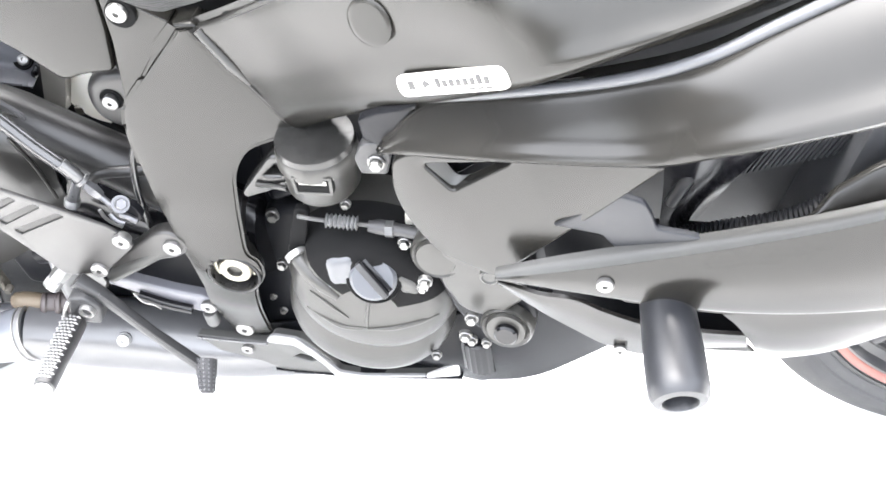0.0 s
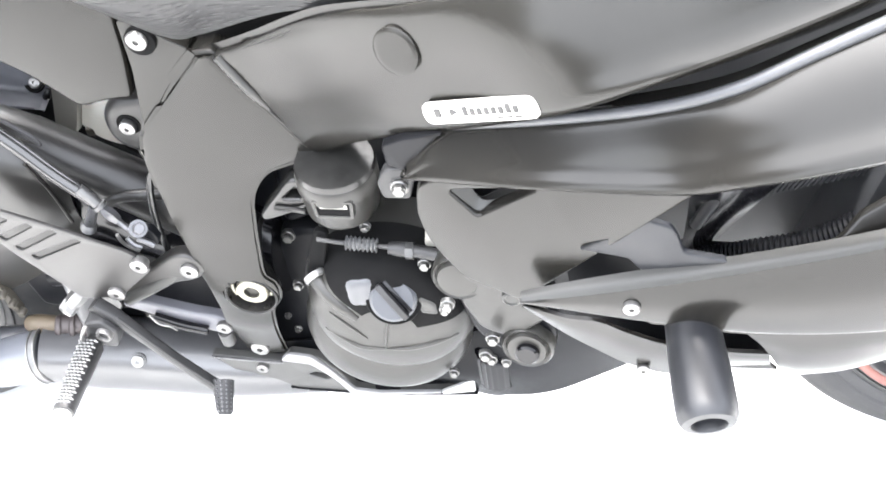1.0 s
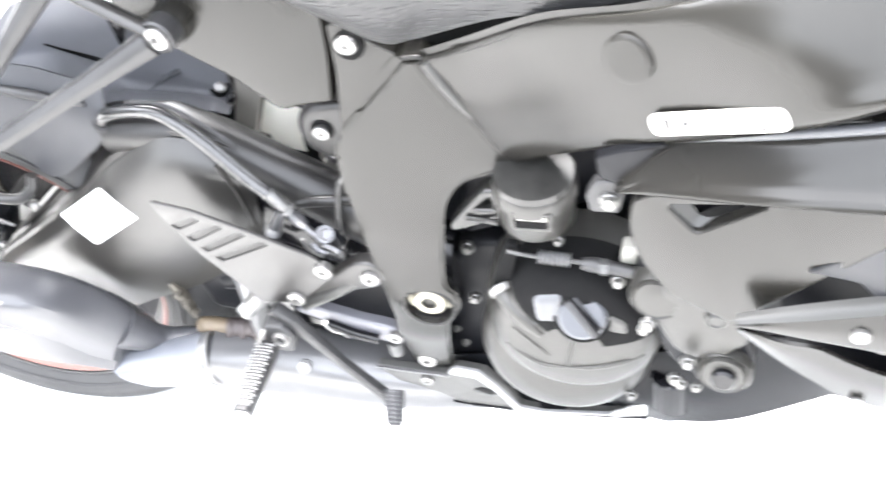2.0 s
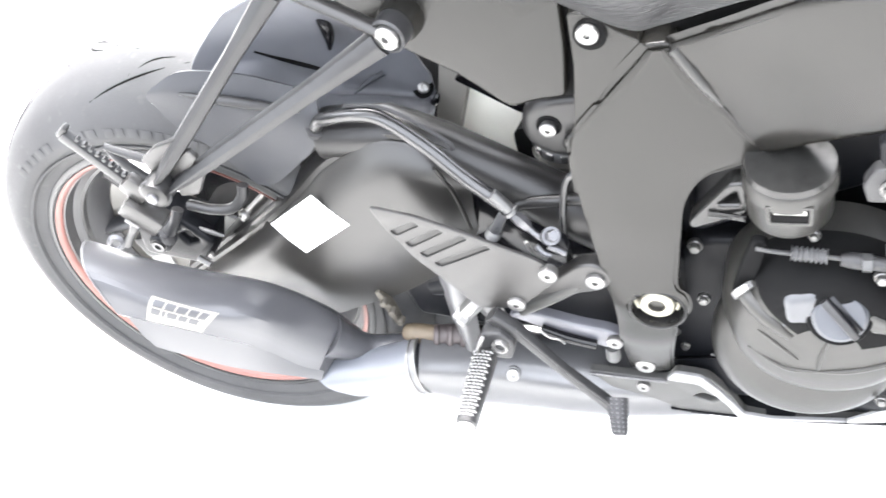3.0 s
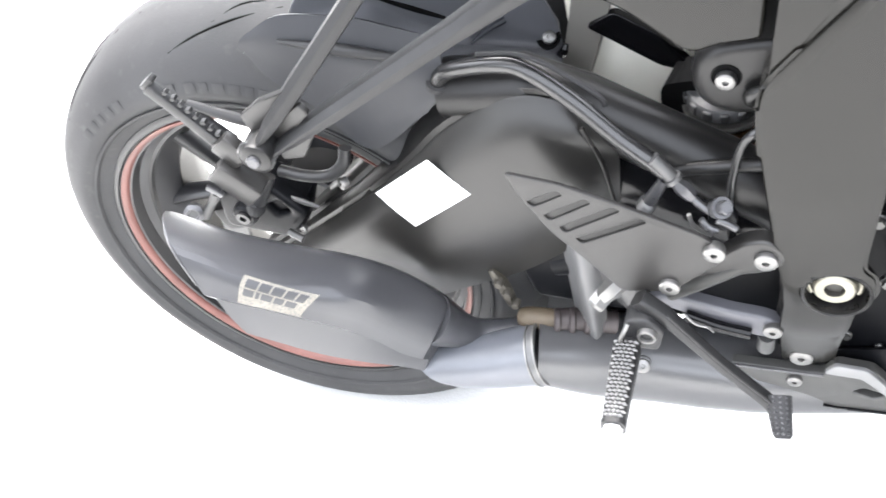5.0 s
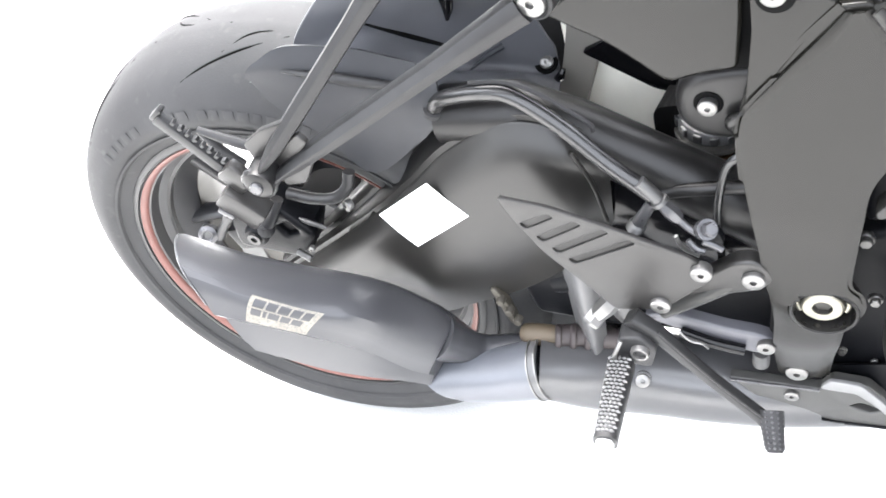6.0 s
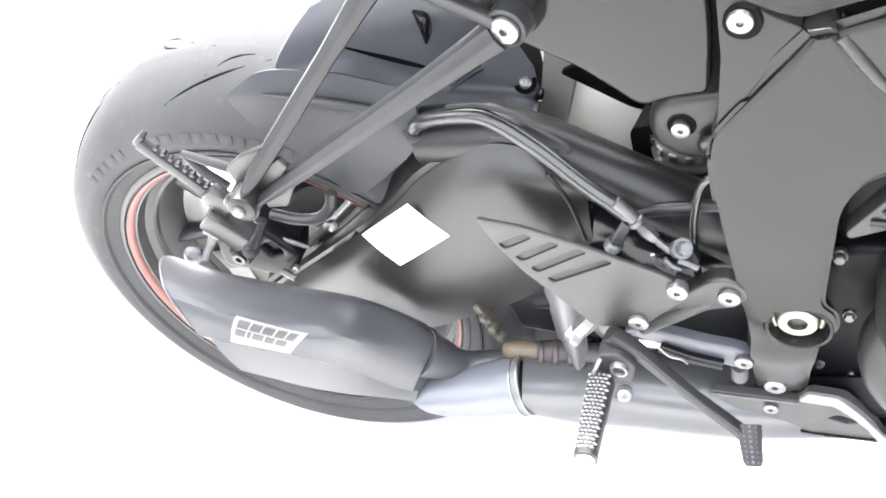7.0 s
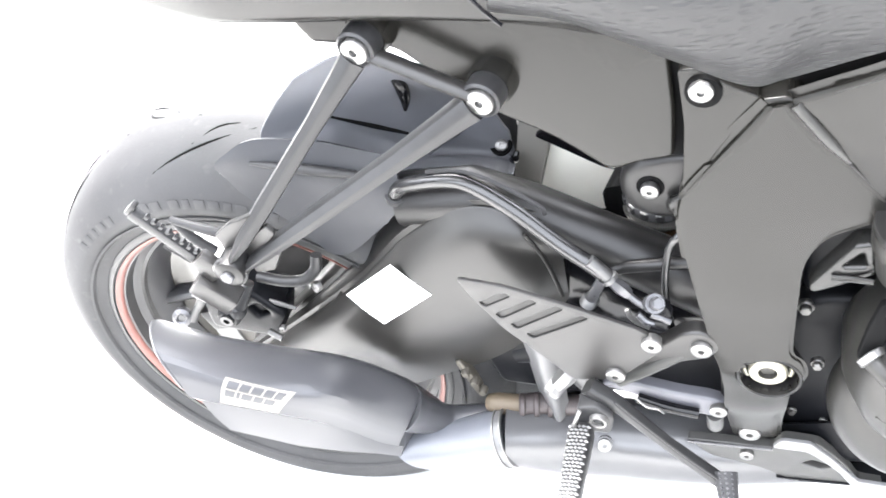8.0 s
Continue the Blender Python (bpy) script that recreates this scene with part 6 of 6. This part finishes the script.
part("cable_rod", tube([(0.715, -0.172, 0.508), (0.740, -0.174, 0.506), (0.790, -0.175, 0.502)], 0.0024, 8), PEGMETAL, block)
part("cable_boot", tube([(0.746 + 0.0022 * k, -0.176, 0.508 - 0.0002 * k) for k in range(15)], [0.0062 + 0.0016 * math.cos(k * math.pi) for k in range(15)], 14, 1), COLLECTOR, block)
part("cable_end", tube([(0.788, -0.176, 0.502), (0.800, -0.176, 0.501), (0.815, -0.178, 0.501), (0.845, -0.185, 0.502)], [0.006, 0.008, 0.007, 0.006], 12), PLASTIC, block)
part("adjuster_nut", lathe([(0, 0.004), (0.009, 0.004), (0.009, -0.004), (0, -0.004)], facing((0.810, -0.178, 0.501), (1, 0, 0)), 6), GREYMETAL, block)

part("connector", box(pose(0.834, -0.168, 0.516, 0, 8, 0), 0.016, 0.016, 0.024, 0.003), CREAM, block, "small pale plastic connector")

# breather cup with its window
cup_m = facing((0.744, -0.150, 0.566), (0.02, -0.06, 1))
cup = part("breather_cup", lathe([(0.0, 0.030), (0.030, 0.030), (0.035, 0.028), (0.040, 0.022), (0.0405, 0.008), (0.0375, 0.005), (0.0370, -0.025), (0.033, -0.032), (0, -0.032)], cup_m, 48), COVERCAST, block, "grey cast cup with a small window")
# lid darker than the cup, with the beam's shadow put into its colour
part("cup_lid", lathe([(0, 0.0325), (0.038, 0.0325), (0.0395, 0.026), (0, 0.026)], cup_m, 32), CAST, cup)
part("window_frame", plate([(0.726, 0.579), (0.766, 0.578), (0.765, 0.556), (0.727, 0.557)], -0.1892, 0.02, 0.0005, 0.003, holes=[([(0.7295, 0.5760), (0.7625, 0.5755), (0.7615, 0.5590), (0.7305, 0.5595)], 0.001)]), COVERCAST, cup)
part("window_dark", plate([(0.728, 0.577), (0.764, 0.576), (0.763, 0.558), (0.729, 0.558)], -0.1882, 0.002, 0.0003, 0.001), GROOVE, cup)
part("window_pane", plate([(0.732, 0.575), (0.760, 0.574), (0.760, 0.5685), (0.733, 0.5690)], -0.1888, 0.001, 0.0002, 0.001), CREAM, cup)
part("cup_arm", plate([(0.652, 0.515), (0.692, 0.567), (0.708, 0.569), (0.708, 0.530), (0.680, 0.517), (0.655, 0.507)], -0.150, 0.02, 0.004, 0.006, holes=[([(0.682, 0.541), (0.698, 0.557), (0.700, 0.541)], 0.002)]), CAST, cup)
part("cup_rib", tube([(0.672, -0.152, 0.531), (0.690, -0.153, 0.530), (0.706, -0.158, 0.532)], 0.003, 8), CAST, cup)
part("inner_case", plate([(0.640, 0.420), (0.650, 0.560), (0.720, 0.640), (0.840, 0.660), (0.850, 0.520), (0.800, 0.490), (0.720, 0.460)], -0.075, 0.04, 0.008, 0.02), ENGINE, block)

# pump covers
pump = part("pump_cover", plate([(0.836, 0.500, 0.02), (0.852, 0.534, 0.02), (0.890, 0.530), (0.925, 0.490), (0.962, 0.440, 0.03), (0.945, 0.385, 0.03), (0.900, 0.375, 0.02), (0.870, 0.400), (0.858, 0.440)], -0.200, 0.05, 0.008, 0.012, slope=(-0.25, 0.87, 0, 0)), ENGINE, block)
for x, y, z, r in ((0.862, -0.208, 0.500, 0.027), (0.927, -0.226, 0.418, 0.027)):
    m = facing((x, y, z), (-0.1, -1, 0.15))
    part("round_cover", lathe([(0, 0.008), (r * 0.72, 0.008), (r * 0.78, 0.004), (r * 0.9, 0.006), (r, 0.002), (r, -0.02), (0, -0.02)], m, 36), COVERCAST, pump)
part("cap_plug", lathe([(0, 0.005), (0.010, 0.005), (0.012, 0.003), (0.012, -0.005), (0, -0.005)], facing((0.927, -0.236, 0.418), (-0.1, -1, 0.15)), 24), GLOSS, pump)
for x, y, z, k in ((0.857, -0.250, 0.508, 0.9), (0.893, -0.232, 0.434, 0.95), (0.853, -0.248, 0.497, 0.7), (0.881, -0.216, 0.384, 0.9), (0.887, -0.215, 0.376, 0.8), (0.902, -0.215, 0.372, 0.7)):
    bolt(HEX, (x, y, z), pump, OUT, k)
part("case_plate", plate([(0.860, 0.470), (0.872, 0.560), (0.930, 0.545), (0.950, 0.470), (0.915, 0.425), (0.880, 0.430)], -0.222, 0.02, 0.005, 0.012, slope=(-0.2, 0.9, 0, 0)), COVERCAST, pump)
part("plate_stud", lathe([(0, 0.002), (0.006, 0.002), (0.0075, 0.0035), (0.0095, 0.002), (0.0100, -0.004), (0, -0.004)], facing((0.9165, -0.2405, 0.5100), OUT), 24), CASE, pump)

# oil filter and belly
ribbed = [[Vector(((r + 0.0012 * (k % 2)) * math.cos(math.pi * k / 24), (r + 0.0012 * (k % 2)) * math.sin(math.pi * k / 24), h)) for k in range(48)] for r, h in ((0.020, 0.032), (0.0245, 0.029), (0.0255, 0.024), (0.0255, -0.030))]
part("oil_filter", placed(loft(ribbed), facing((0.874, -0.105, 0.222), (0.0, -0.1, 1))), GLOSS, block, "black ribbed oil filter")
belly = part("belly_pan", plate([(0.505, 0.213, 0.006), (0.600, 0.205), (0.612, 0.224), (0.648, 0.218), (0.676, 0.180, 0.03), (0.686, 0.152), (0.720, 0.146), (0.800, 0.156), (0.845, 0.166), (0.845, 0.158), (0.685, 0.138), (0.560, 0.147)], -0.110, 0.012, 0.003, 0.006,
                                holes=[([(0.628, 0.178), (0.640, 0.186), (0.662, 0.176), (0.650, 0.168)], 0.004)]), PAN, bike, "dark belly pan with a bright edge")
part("bright_edge", plate([(0.600, 0.214), (0.611, 0.228), (0.641, 0.224), (0.661, 0.199), (0.687, 0.157), (0.719, 0.1525), (0.800, 0.1610), (0.800, 0.1580), (0.719, 0.1480), (0.681, 0.1450), (0.668, 0.172), (0.651, 0.194), (0.636, 0.209), (0.610, 0.212)], -0.115, 0.005, 0.0012, 0.004), PANEDGE, belly, "bright bare metal edge")
part("pan_flange", plate([(0.800, 0.1605), (0.845, 0.192), (0.844, 0.166), (0.802, 0.1570)], -0.115, 0.005, 0.0012, 0.003), TIP, belly)
part("pan_floor", patch([[(0.600, -0.112, 0.150), (0.600, -0.040, 0.150)], [(0.720, -0.112, 0.1475), (0.720, -0.030, 0.150)], [(0.846, -0.112, 0.158), (0.846, -0.030, 0.160)]], 5, 4, 0.003), ENGINE, belly)
part("pan_lip", tube([(0.508, -0.112, 0.212), (0.555, -0.112, 0.2085), (0.600, -0.112, 0.206)], 0.0017, 8), ALLOY, belly)
bolt(SOCKET, (0.571, -0.112, 0.193), belly, OUT, 0.95)
part("belly_side", patch([
    [(0.600, -0.085, 0.215), (0.600, -0.095, 0.170), (0.600, -0.060, 0.130)],
    [(0.720, -0.090, 0.240), (0.720, -0.105, 0.185), (0.720, -0.060, 0.135)],
    [(0.840, -0.100, 0.270), (0.845, -0.118, 0.205), (0.848, -0.092, 0.130)],
    [(0.885, -0.115, 0.310), (0.885, -0.126, 0.235), (0.885, -0.110, 0.156)],
    [(0.925, -0.130, 0.360), (0.924, -0.142, 0.270), (0.923, -0.135, 0.198)],
    [(0.960, -0.165, 0.400), (0.960, -0.168, 0.325), (0.959, -0.160, 0.250)],
    [(0.998, -0.200, 0.440), (0.998, -0.203, 0.390), (0.998, -0.195, 0.328)],
    [(1.030, -0.245, 0.470), (1.030, -0.240, 0.440), (1.030, -0.228, 0.400)]], 6, 6, 0.004), ENGINE, belly)
